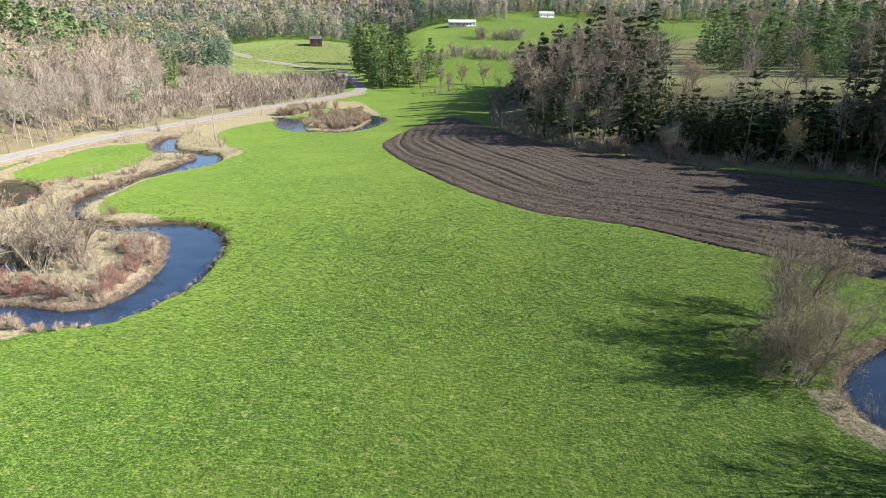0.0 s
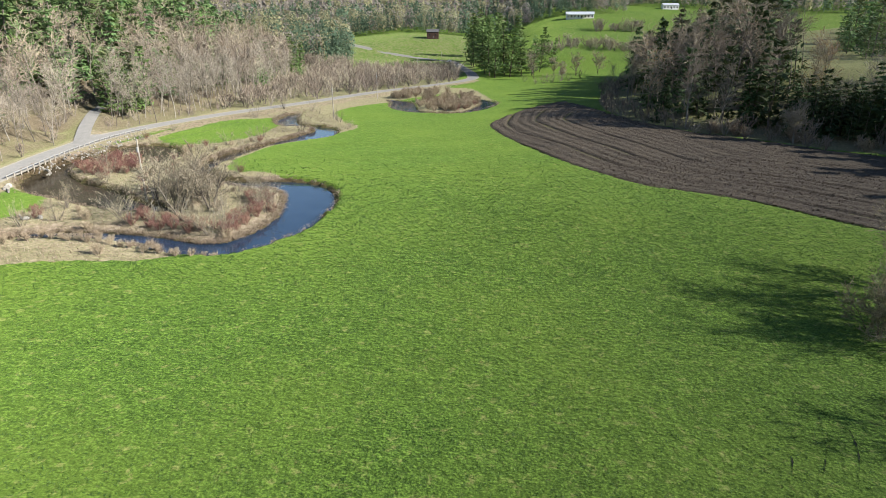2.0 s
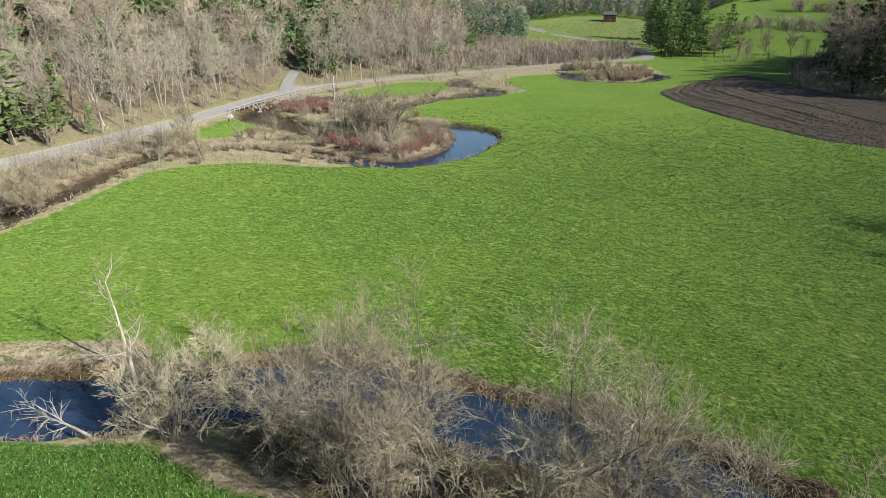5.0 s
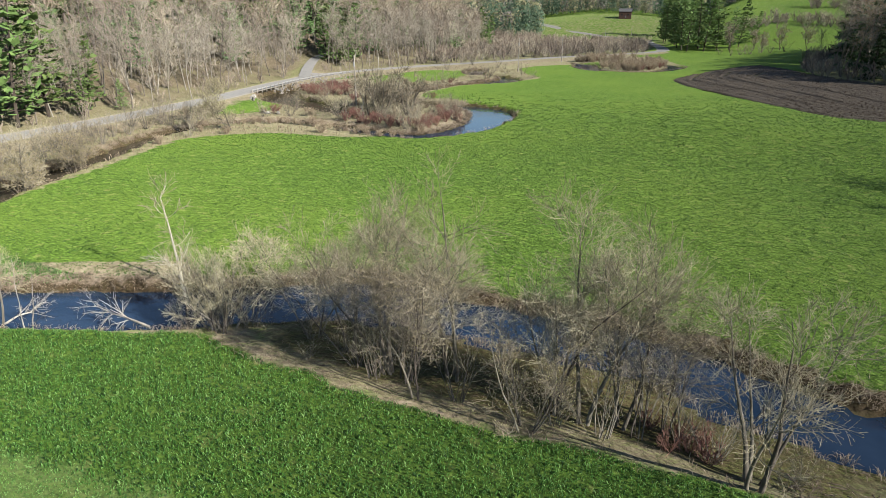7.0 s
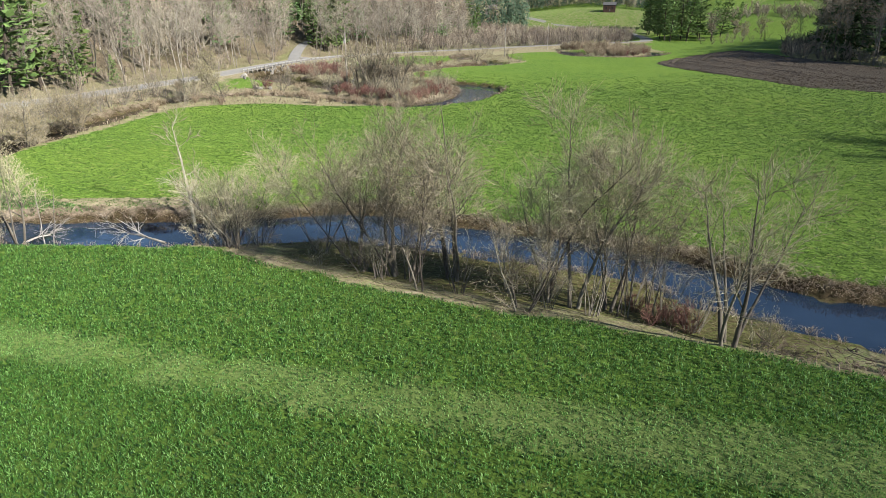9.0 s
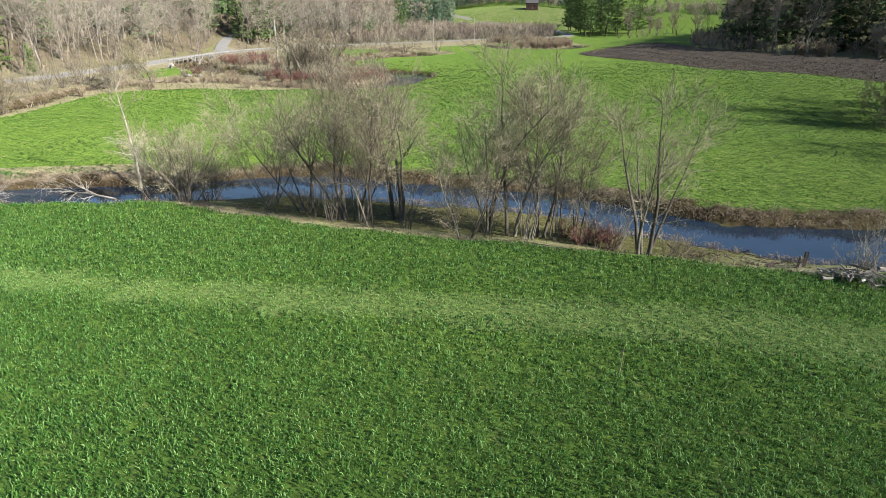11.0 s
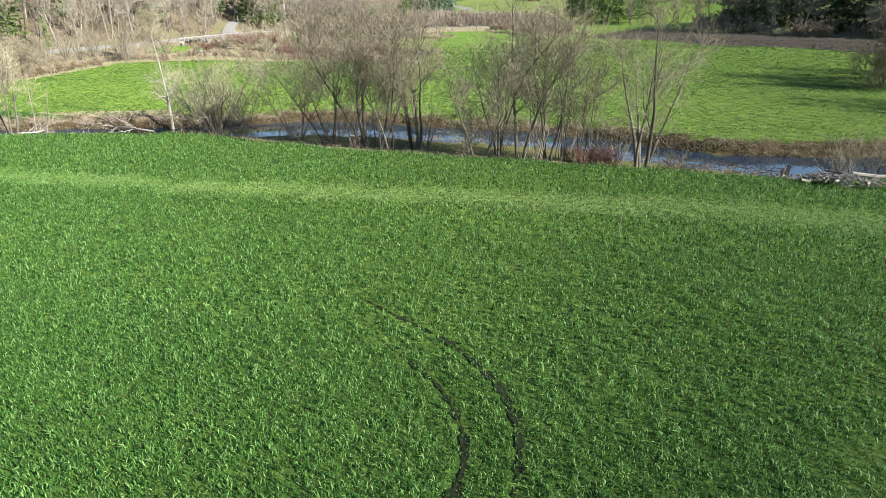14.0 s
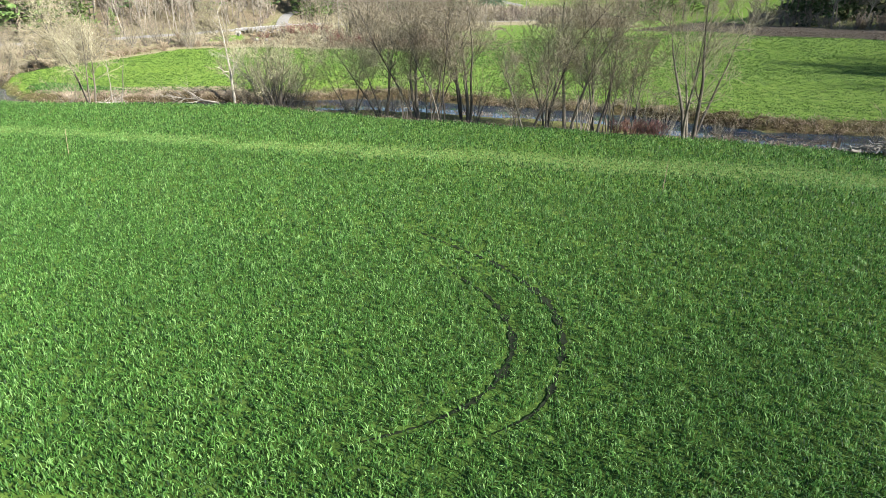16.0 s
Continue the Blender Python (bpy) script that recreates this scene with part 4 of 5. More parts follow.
for i in range(4):
    w, f, b = bare_tree(400 + i, 16 + i, 1, 0.17, 4, 0.1, limbs=10, branches=4, twigs=3, start=0.28, limb=(0.19, 0.33), twig=0.034, bud=0.10 if i > 1 else 0, sides=4, light=True)
    LEAFLESS.append(((w[0], f, b), (0, 1, 3)) if b else ((w[0], f), (0, 1)))
EVERGREEN = []
for i in range(4):
    w, f, _ = pine(420 + i, 17 + 2 * i, 0.08, 0.22, 13, 6, i > 1, 0.62, False)
    EVERGREEN.append(((w[0], f), (0, 2)))
# the same evergreens with the shade-darkened needles
SHADED_EVERGREEN = [(pieces, (0, 7)) for pieces, _ in EVERGREEN]


def wedge(lo, hi, left=-0.62, right=0.66):
    """Places at a distance between lo and hi, in the valley's opening."""
    def ok(x, y):
        d, a = np.hypot(x, y), np.arctan2(x, y)
        return (d > lo) & (d < hi) & (a > left) & (a < right)
    return ok


forest("hillside_wood", LEAFLESS * 2 + EVERGREEN[:1], scatter(r, 460, (-260, -90, 25, 430), left_wood(14, 52), 3.8), TONED, "bare grey hardwoods crowding the hillside", r)
forest("hillside_pines", EVERGREEN * 2 + LEAFLESS[:1], scatter(r, 620, (-260, -100, 40, 450), left_wood(30, 100), 4.4), TONED, "dark green pines high on the hillside", r, 0.95, 1.35)
forest("slope_wood", LEAFLESS * 2 + SHADED_EVERGREEN, scatter(r, 330, (15, 150, 100, 340), lambda x, y: right_wood(6, 50)(x, y) & ~gap_wood(x, y, 10), 3.0), TONED, "bare trees and shade-coloured evergreens on the slope", r)
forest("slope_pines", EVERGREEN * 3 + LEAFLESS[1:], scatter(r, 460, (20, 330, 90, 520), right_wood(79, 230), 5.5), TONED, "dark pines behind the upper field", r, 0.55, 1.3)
forest("slope_scrub", SHADED_EVERGREEN, scatter(r, 230, (38, 125, 100, 230), lambda x, y: right_wood(5, 16)(x, y) & gap_wood(x, y, 2), 2.2), TONED, "young evergreens in shade-dark needles thick on the slope", r, 0.4, 0.72)
forest("slope_scrub", SHADED_EVERGREEN, scatter(r, 190, (38, 125, 100, 230), lambda x, y: right_wood(15, 28)(x, y) & gap_wood(x, y, 2), 2.3), TONED, "young evergreens in shade-dark needles thick on the slope", r, 0.16, 0.32)
forest("shading_wood", SHADED_EVERGREEN * 2 + LEAFLESS[:1], scatter(r, 130, (95, 150, 30, 140), right_wood(2, 42), 4.2), TONED, "dense dark wood on the shaded slope", r, 0.95, 1.35)
forest("spur_wood", LEAFLESS * 2 + EVERGREEN[:1], scatter(r, 130, (-190, -112, 215, 345), left_wood(2, 40), 3.8), TONED, "bare golden-grey hardwoods on the spur of the hill", r, 0.9, 1.3)


def beyond(x, y):
    """The wood across the head of the valley, leaving the farm's meadows free."""
    left = ((x < -70) & (y > 645)) | ((x < -0.335 * y) & (y > 455) & (to_line(x, y, ROAD)[0] > 9))
    knoll = (x >= -70) & (y > 625) & ~((x > 60) & (x < 170) & (y < 705))
    return (left | knoll) & wedge(480, 800)(x, y)


def clump_tree(seed, height, n, pointed, size):
    """A far tree as a handful of tilted sprays."""
    r = np.random.default_rng(seed)
    u = r.uniform(0.08, 1, n) ** 0.8
    wide = height * (0.20 * (1 - u) if pointed else 0.26 * np.sqrt(np.clip(1 - (2 * u - 1.1) ** 2, 0.05, 1)))
    a = r.uniform(0, 6.283, n)
    at = np.stack([np.cos(a) * wide, np.sin(a) * wide, u * height], 1)
    across = np.stack([-np.sin(a), np.cos(a), r.normal(0, 0.3, n)], 1)
    down = np.stack([np.cos(a) * 0.6, np.sin(a) * 0.6, -np.ones(n)], 1) + r.normal(0, 0.3, (n, 3))
    s = (height * size * r.uniform(0.6, 1.4, n))[:, None]
    v = np.stack([at - across * s, at - down * s * 0.7, at + across * s, at + down * s * 0.7], 1)
    return v.reshape(-1, 3), np.arange(4 * n).reshape(n, 4)


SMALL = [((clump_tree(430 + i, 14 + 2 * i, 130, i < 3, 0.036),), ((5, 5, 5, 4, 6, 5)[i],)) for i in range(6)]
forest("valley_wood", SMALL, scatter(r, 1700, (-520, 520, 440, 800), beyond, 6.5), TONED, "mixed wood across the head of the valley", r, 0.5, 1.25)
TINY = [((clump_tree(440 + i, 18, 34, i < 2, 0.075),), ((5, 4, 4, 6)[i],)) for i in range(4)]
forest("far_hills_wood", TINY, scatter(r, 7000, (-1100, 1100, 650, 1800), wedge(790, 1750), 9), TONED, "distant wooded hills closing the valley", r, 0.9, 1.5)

# single trees that stand out before the shaded wood
for i, (x, y, h, mats, label) in enumerate([(34.5, 166, 17, (MAT_PALE, MAT_TWIG, MAT_BUD), "tall pale birch before the shaded wood"), (41.5, 163, 16, (MAT_PALE, MAT_TWIG, MAT_BUD), "tall pale birch at the edge of the wood"),
                                            (75.5, 131.8, 11, (MAT_BARK, MAT_TWIG, MAT_LEAF), "young tree in yellow-green leaf"), (54, 146.5, 8.5, (MAT_PALE, MAT_TWIG, MAT_BUD), "small pale bare tree at the field's edge"),
                                            (76, 160, 18, (MAT_PALE, MAT_TWIG, MAT_BUD), "white-barked bare tree above the slope"), (94, 165, 14, (MAT_BARK, MAT_TWIG, MAT_LEAF), "tree in yellow-green leaf on the slope"),
                                            (61, 165, 17, (MAT_DARKBARK, MAT_TWIG, MAT_RUST), "dark-trunked tree with rusty buds"), (67, 167, 17, (MAT_DARKBARK, MAT_TWIG, MAT_RUST), "dark-trunked tree with reddish buds"),
                                            (27, 180, 18, (MAT_BARK, MAT_TWIG, MAT_RUST), "broad tree with golden-brown buds")]):
    t = tree_thing("tree", bare_tree(600 + i, h, 1 if i != 3 else 3, 0.17, 8, 0.2, limbs=20, branches=7, twigs=6, start=0.3, limb=(0.18, 0.32), twig=0.017, bud=0.12 if mats[2] in (MAT_LEAF, MAT_RUST) else 0.05, sides=5, light=True), mats, label, group="trees at the wood's edge")
    t.matrix_basis = place(x, y)


# ---- shrubs and thickets ----
def shrub(seed, height, count, twigs=4, lean=38, twig=0.008, bud=0.0, side=4):
    """A many-stemmed bush: thin stems from one root, side shoots and twigs."""
    r = np.random.default_rng(seed)
    s, sr = stems(r, count, height, height * 0.011, lean, height * 0.10, 5)
    b, br = grow(r, s, sr, side, (height * 0.22, height * 0.42), 34, 0.07, 0.14, 4, 0.25, 0.65)
    t, tr = grow(r, b, br, twigs, (height * 0.08, height * 0.18), 36, 0.05, 0.2, 3, 0.15, 0.7)
    sr, br, tr = np.maximum(sr, twig * 1.6), np.maximum(br, twig * 1.2), np.maximum(tr, twig)
    fol = flakes(r, t[:, -1], np.full(len(t), bud)) if bud else None
    return [skin(s, sr, 3)], joined([ribbons(r, b, br), ribbons(r, t, tr)]), fol


def shrub_thing(name, seed, height, count, mats, label, group, **k):
    root = tagged(new(name), label, "shrub", group)
    w, c, f = shrub(seed, height, count, **k)
    for n, a, m in (("stem", w[0], mats[0]), ("twig_crown", c, mats[1]), ("foliage", f, mats[2])):
        if a is not None:
            tagged(part(n, mesh_of(n, a[0], a[1], [m]), None, root), kind="stuff")
    return dict(root=root)


r = np.random.default_rng(23)
GREY_SHRUBS = [shrub_thing("grey_shrub", 500 + i, 3.6 + 0.4 * i, 14, (MAT_BARK, MAT_BANKTWIG, MAT_BUD), "leafless grey willow shrub with many thin stems", "willow shrubs on the banks", bud=0.03 if i == 0 else 0) for i in range(3)]
WHIPS = [shrub_thing("grey_shrub", 510 + i, 4.6, 9, (MAT_BARK, MAT_BANKTWIG, MAT_BUD), "thin pale bare stems crowded on the stream bank", "willow shrubs on the banks", twigs=4, lean=20) for i in range(2)]
RED_SHRUBS = [shrub_thing("red_shrub", 520 + i, 1.9, 22, (MAT_RED, MAT_RED, MAT_RED), "low thicket of red-brown dogwood stems", "red shrubs by the water", twigs=5, twig=0.011) for i in range(2)]
TAN_SHRUBS = [shrub_thing("tan_shrub", 530 + i, 1.5, 24, (MAT_TAN, MAT_TAN, MAT_TAN), "low brush of tan dead stalks", "brush on the flats", twigs=4, twig=0.012) for i in range(2)]

# along the near stream
copies(WHIPS, [(-19.6, 4.6), (-21.4, 5.4), (-9.4, 5.0), (-4.6, 4.8), (-2.6, 6.4), (0.0, 5.2), (2.0, 5.2), (5.2, 6.6), (-7.6, 5.6), (3.4, 8.2)], r, 0.6, 0.95)
copies(GREY_SHRUBS, [(-12.4, 6.6, 0, 0.5), (-13.6, 5.0, 1, 0.35), (-11.0, 5.6, 2, 0.45), (-15.2, 7.0, 1, 0.35), (-10.2, 7.6, 0, 0.5), (-20.2, 5.6), (-19.4, 6.6, 1, 0.9), (-22.0, 4.6, 0, 0.6), (9.8, 6.4, 1, 0.45), (6.6, 6.2, 2, 0.55), (9.2, 5.2, 0, 0.4), (-27.6, 9.6, 1, 0.6), (-25.0, 10.4, 0, 0.7), (-23.6, 12.2, 1, 0.6),
                     (-32.4, -1.8, 2, 0.6), (-26.4, 13.4, 0, 0.6), (-20.0, 16.6, 1, 0.5), (17.2, 4.6, 1, 0.45), (18.4, 6.2, 2, 0.6), (19.8, 7.4, 0, 0.6), (21.4, 8.6, 1, 0.6), (35.5, 53.0, 0, 0.9), (37.0, 49.8, 1, 0.9), (34.8, 46.6, 2, 0.5), (40.0, 54.0, 1, 1.0), (36.2, 57.0, 0, 0.8), (34.0, 54.5, 1, 0.9), (38.5, 46.5, 1, 0.6)], r)
copies(RED_SHRUBS, [(4.8, 5.7, 0, 0.6), (5.6, 6.2, 1, 0.65), (6.4, 5.8, 0, 0.55), (5.2, 7.0, 1, 0.6), (3.8, 7.4, 0, 0.5), (6.0, 7.2, 1, 0.55)], r)

# flats between road and stream
ISLAND = [(-54.5, 77.5), (-58.5, 80.5), (-51.5, 81.5), (-56.0, 86.0), (-62.5, 88.5)]
for i, (x, y) in enumerate(ISLAND):
    t = tree_thing("tree", river_tree(540 + i, (9.2, 8.0, 7.0, 6.2, 6.6)[i], 5, 0.16, 32, 0.7, limbs=9, branches=6, twigs=6, start=0.12, limb=(0.3, 0.48), twig=0.019, bud=0), GREY, "low spreading bare willow on the brushy point", group="trees along the stream")
    t.matrix_basis = place(x, y)


def on_flats(pad=0.8):
    def ok(x, y):
        good = inside(x, y, FLATS)
        for ring in GREEN_PATCHES:
            good &= ~inside(x, y, ring)
        for line in CHANNELS:
            d, s, _, (half,) = to_line(x, y, line)
            good &= d > half + pad
            if line is POND:
                good &= (s > 0) | (y < 190) | (d > 30)
        return good & (to_line(x, y, ROAD)[0] > 4.6)
    return ok


def point_bar(x, y):
    """The brushy tongue inside the big bend."""
    return on_flats(1.2)(x, y) & (x > -60) & (x < -41) & (y > 69) & (y < 97)


def bar_rim(x, y):
    d, s, _, (half,) = to_line(x, y, LOOP)
    return (s > 0) & (d > half + 1.2) & (d < half + 5.5) & (y > 68) & (y < 90) & (x < -40) & (x > -58)


copies(RED_SHRUBS, scatter(r, 34, (-60, -38, 66, 92), bar_rim, 1.3), r, 0.7, 1.1)
copies(GREY_SHRUBS, scatter(r, 34, (-62, -40, 68, 98), point_bar, 2.0), r, 0.5, 0.95)
copies(TAN_SHRUBS, scatter(r, 60, (-105, -36, 0, 140), on_flats(0.5), 2.2), r, 0.7, 1.3)
copies(GREY_SHRUBS, scatter(r, 40, (-104, -40, 40, 200), on_flats(1.0), 4.0), r, 0.6, 1.2)
copies(RED_SHRUBS, scatter(r, 22, (-104, -58, 70, 140), on_flats(1.0), 3.0), r, 0.6, 1.1)
copies(GREY_SHRUBS, scatter(r, 42, (-86, -40, -6, 60), lambda x, y: (to_line(x, y, LOOP)[0] < 9) & (to_line(x, y, LOOP)[0] > 2.8) & (to_line(x, y, LOOP)[1] > 0) & (to_line(x, y, ROAD)[0] > 5), 2.2), r, 0.7, 1.3)
copies(TAN_SHRUBS, scatter(r, 80, (-64, -18, 190, 262), on_flats(0.8), 1.8), r, 1.5, 2.5)
copies(RED_SHRUBS, scatter(r, 16, (-60, -18, 198, 262), on_flats(0.8), 3.0), r, 0.8, 1.3)
copies(TAN_SHRUBS, scatter(r, 26, (-72, -40, 60, 66), lambda x, y: (to_line(x, y, LOOP)[0] > 2.6) & (to_line(x, y, LOOP)[0] < 4.4) & (y < 67), 1.4), r, 0.6, 1.0)


# brown thicket between the road and the hill, farther up
def thicket(x, y):
    d, s, _, _ = to_line(x, y, ROAD)
    return (d > 7) & (s > 0) & (toe_depth(x, y, LEFT_TOE, 1) < 2) & (y > 195) & (y < 400) & (d < 95)


BRUSH = []
for i in range(3):
    w, c, f = shrub(560 + i, 4.6 + i, 8, twigs=4, lean=42, twig=0.045, side=4)
    BRUSH.append(((w[0], c), (0, 1)))
forest("roadside_thicket", BRUSH, scatter(r, 430, (-190, -50, 195, 400), thicket, 2.8), TONED, "grey-brown leafless alder thicket beside the road", r, 0.7, 1.3)


def field_edges(x, y):
    d = toe_depth(x, y, RIGHT_TOE, -1)
    return (d > -4) & (d < 3) & (y < 330)


forest("wood_edge_brush", BRUSH, scatter(r, 110, (10, 110, 60, 330), field_edges, 3.0), TONED, "grey brush along the foot of the shaded wood", r, 0.4, 0.9)


def knoll_belt(x, y):
    low = (np.abs(y - 425 - 0.25 * x - 10 * np.sin(x * 0.11)) < 9) & (x > -14) & (x < 75)
    high = (np.abs(y - 520) < 9) & (x > 25) & (x < 62)
    left = (np.abs(y - 440 + 0.15 * (x + 150)) < 11) & (x > -240) & (x < -150)
    left |= (np.abs(y - 575) < 14) & (x > -260) & (x < -165)
    return low | high | left


forest("hedgerow_brush", BRUSH, scatter(r, 190, (-245, 80, 395, 545), knoll_belt, 3.0), TONED, "hedgerows of bare trees across the far pastures", r, 0.7, 1.5)


def slope_foot(x, y):
    d = toe_depth(x, y, LEFT_TOE, 1)
    return (d > -1) & (d < 30) & (near_lines(x, y) > 0.5)


forest("hillside_brush", BRUSH, scatter(r, 170, (-170, -90, 25, 240), slope_foot, 2.8), TONED, "tan leafless brush under the hillside trees", r, 0.3, 0.7)

# bushes and trees in the meadow past the ploughed land
copies(GREY_SHRUBS, [(-6, 303), (-2, 306), (2, 309), (-10, 301), (6, 313), (-16, 322, 1, 0.8), (12, 330, 2, 1.2), (-4, 309, 0, 1.3)], r, 0.9, 1.3)
for i, (x, y, h) in enumerate([(-12, 338, 13), (2, 318, 8), (10, 345, 11), (22, 352, 12), (-2, 352, 9)]):
    t = tree_thing("tree", bare_tree(650 + i, h, 2, 0.16, 12, 0.3, limbs=12, branches=6, twigs=5, start=0.2, limb=(0.25, 0.4), twig=0.03, bud=0.1, sides=5, light=True), (MAT_DARKBARK, MAT_TWIG, MAT_RUST), "bare spreading tree in the far meadow", group="meadow trees")
    t.matrix_basis = place(x, y)
copies(TAN_SHRUBS, [(40.3, 158.6, 0, 2.4), (44.0, 155.6, 1, 2.6), (45.6, 154.4, 0, 1.8), (54.6, 147.4, 1, 2.6), (56.4, 146.6, 0, 2.0), (65.6, 138.4, 1, 2.0)], r)
# reddish mound inside the oxbow
copies(RED_SHRUBS, scatter(r, 22, (-94, -80, 98, 114), lambda x, y: on_flats(1.0)(x, y) & ((x + 87) ** 2 + (y - 105) ** 2 < 50), 1.6), r, 0.9, 1.4)


# ---- built things ----
MAT_POLE = plain("weathered_pole", (0.20, 0.18, 0.155), (0.40, 0.37, 0.33), 6.0, 0.9, stretch=(1, 1, 0.1))
MAT_WIRE = plain("cable", (0.02, 0.02, 0.02), (0.05, 0.05, 0.05), 3.0, 0.6, relief=0)
MAT_STEEL = plain("galvanised_rail", (0.20, 0.205, 0.21), (0.32, 0.325, 0.33), 4.0, 0.45, 0.3, relief=0.1)
MAT_STONE = plain("pale_stone", (0.13, 0.125, 0.11), (0.32, 0.305, 0.28), 2.0, 0.9, relief=0.6, vary=0.5)
MAT_WHITE = plain("white_siding", (0.62, 0.63, 0.64), (0.80, 0.80, 0.79), 3.0, 0.7, stretch=(0.2, 0.2, 6))
MAT_ROOF = plain("metal_roof", (0.55, 0.57, 0.60), (0.74, 0.76, 0.78), 3.0, 0.35, 0.4, stretch=(4, 0.2, 0.2))
MAT_DARKROOF = plain("dark_shingles", (0.05, 0.05, 0.055), (0.12, 0.12, 0.125), 5.0, 0.9)
MAT_BARN = plain("dark_barn_boards", (0.030, 0.018, 0.014), (0.075, 0.045, 0.036), 4.0, 0.9, stretch=(5, 5, 0.3))
MAT_GLASS = plain("window_glass", (0.012, 0.014, 0.018), (0.03, 0.034, 0.04), 2.0, 0.08, relief=0)
MAT_TYRE = plain("rubber", (0.012, 0.012, 0.012), (0.03, 0.03, 0.03), 8.0, 0.8)
MAT_CARPAINT = plain("white_car_paint", (0.68, 0.69, 0.70), (0.80, 0.80, 0.80), 1.0, 0.25, relief=0)
MAT_DRIFT = plain("driftwood", (0.11, 0.10, 0.085), (0.36, 0.335, 0.30), 5.0, 0.85, stretch=(1, 1, 0.3), vary=0.7)
MAT_STICK = plain("brown_sticks", (0.06, 0.044, 0.034), (0.21, 0.17, 0.13), 6.0, 0.9, vary=0.6)


def height_at(x, y):
    return float(land(np.array([x]), np.array([y]), False)[0])


def cylinder(bm, p, q, r0, r1, sides=8):
    p, q = Vector(p), Vector(q)
    m = Matrix.Translation((p + q) / 2) @ (q - p).to_track_quat("Z", "Y").to_matrix().to_4x4()
    bmesh.ops.create_cone(bm, cap_ends=True, segments=sides, radius1=r0, radius2=r1, depth=(q - p).length, matrix=m)


def utility_pole(x, y, tall, yaw, cross=True):
    root = tagged(new("utility_pole"), "weathered grey wooden utility pole beside the road", "utility pole", "poles along the road")
    root.matrix_basis = Matrix.Translation((x, y, height_at(x, y))) @ Euler((0, 0, yaw)).to_matrix().to_4x4()
    bm = bmesh.new()
    cylinder(bm, (0, 0, -0.4), (0, 0, tall), 0.17, 0.11, 10)
    part("post", bm, MAT_POLE, root)
    if cross:
        boxed("crossarm", MAT_POLE, root, 0, 0.13, tall - 0.55, 2.0, 0.10, 0.12, 0.01)
        for k in (-0.85, -0.3, 0.3, 0.85):
            bm = bmesh.new()
            cylinder(bm, (k, 0.13, tall - 0.49), (k, 0.13, tall - 0.30), 0.045, 0.03, 8)
            part("insulator", bm, MAT_GLASS, root)
    bm = bmesh.new()
    cylinder(bm, (0.0, -0.28, tall - 2.1), (0.0, -0.28, tall - 1.3), 0.16, 0.16, 10)
    part("transformer", bm, MAT_STEEL, root)
    return Vector((x, y, height_at(x, y) + tall))


def wire(a, b, sag, name="power_line"):
    pts = []
    for i in range(15):
        u = i / 14
        p = a.lerp(b, u)
        p.z -= sag * 4 * u * (1 - u)
        pts.append(p)
    p = np.array([list(q) for q in pts])
    rad = np.full((1, 15), 0.014)
    v, f = skin(p[None], rad, 4)
    return tagged(part(name, mesh_of(name, v, f, [MAT_WIRE]), None), "thin dark cable hung between the poles", "cable", "power lines")


POLES = [(-64.4, 84.0, 10.0), (-66.5, 180.0, 10.4), (-69.5, 239.0, 10.2), (-76.5, 344.0, 10.4), (-83.0, 452.0, 11.0)]
tops = [utility_pole(x, y, h, 0.15, False) for x, y, h in POLES]
for a, b in zip(tops, tops[1:]):
    wire(a - Vector((0, 0, 0.1)), b - Vector((0, 0, 0.1)), 1.6)
    wire(a - Vector((0, 0, 1.2)), b - Vector((0, 0, 1.2)), 1.4)
lane_top = utility_pole(-127.5, 163.0, 10.0, 0.4, False)
wire(tops[0] - Vector((0, 0, 0.1)), lane_top, 1.5)


def guard_rail(lo, hi, side):
    """Posts and a beam along the road's edge, on a stretch of its line."""
    line = ROAD[(ROAD[:, 1] > lo) & (ROAD[:, 1] < hi)][:, :2]
    t = np.gradient(line, axis=0)
    t /= np.linalg.norm(t, axis=1, keepdims=True)
    p = line + np.stack([t[:, 1], -t[:, 0]], 1) * side
    p = smooth_line(p, 2.0)
    root = tagged(new("guard_rail"), "pale steel guard rail on posts along the road edge", "guard rail")
    z = land(p[:, 0], p[:, 1], False)
    t = np.gradient(p, axis=0)
    t /= np.linalg.norm(t, axis=1, keepdims=True)
    n = np.stack([-t[:, 1], t[:, 0]], 1)
    prof = np.array([(0.0, 0.48), (0.04, 0.51), (0.04, 0.55), (0.0, 0.58), (0.04, 0.61), (0.04, 0.67), (0.0, 0.70), (-0.02, 0.70), (-0.02, 0.48)])
    v = np.concatenate([p[:, None] + n[:, None] * prof[None, :, :1], (z[:, None] + prof[None, :, 1])[..., None]], -1).reshape(-1, 3)
    part("beam", mesh_of("beam", v, grid_faces(len(prof), len(p)), [MAT_STEEL]), None, root)
    post = bmesh.new()
    box(post, 0, 0, 0.15, 0.14, 0.16, 1.1, 0.01)
    me = bpy.data.meshes.new("post")
    post.to_mesh(me)
    post.free()
    for i in range(0, len(p), 1):
        ob = part("post", me, MAT_POLE, root)
        ob.location = (p[i, 0] - n[i, 0] * 0.12, p[i, 1] - n[i, 1] * 0.12, z[i])
    return p


rail = guard_rail(88, 150, 3.0)


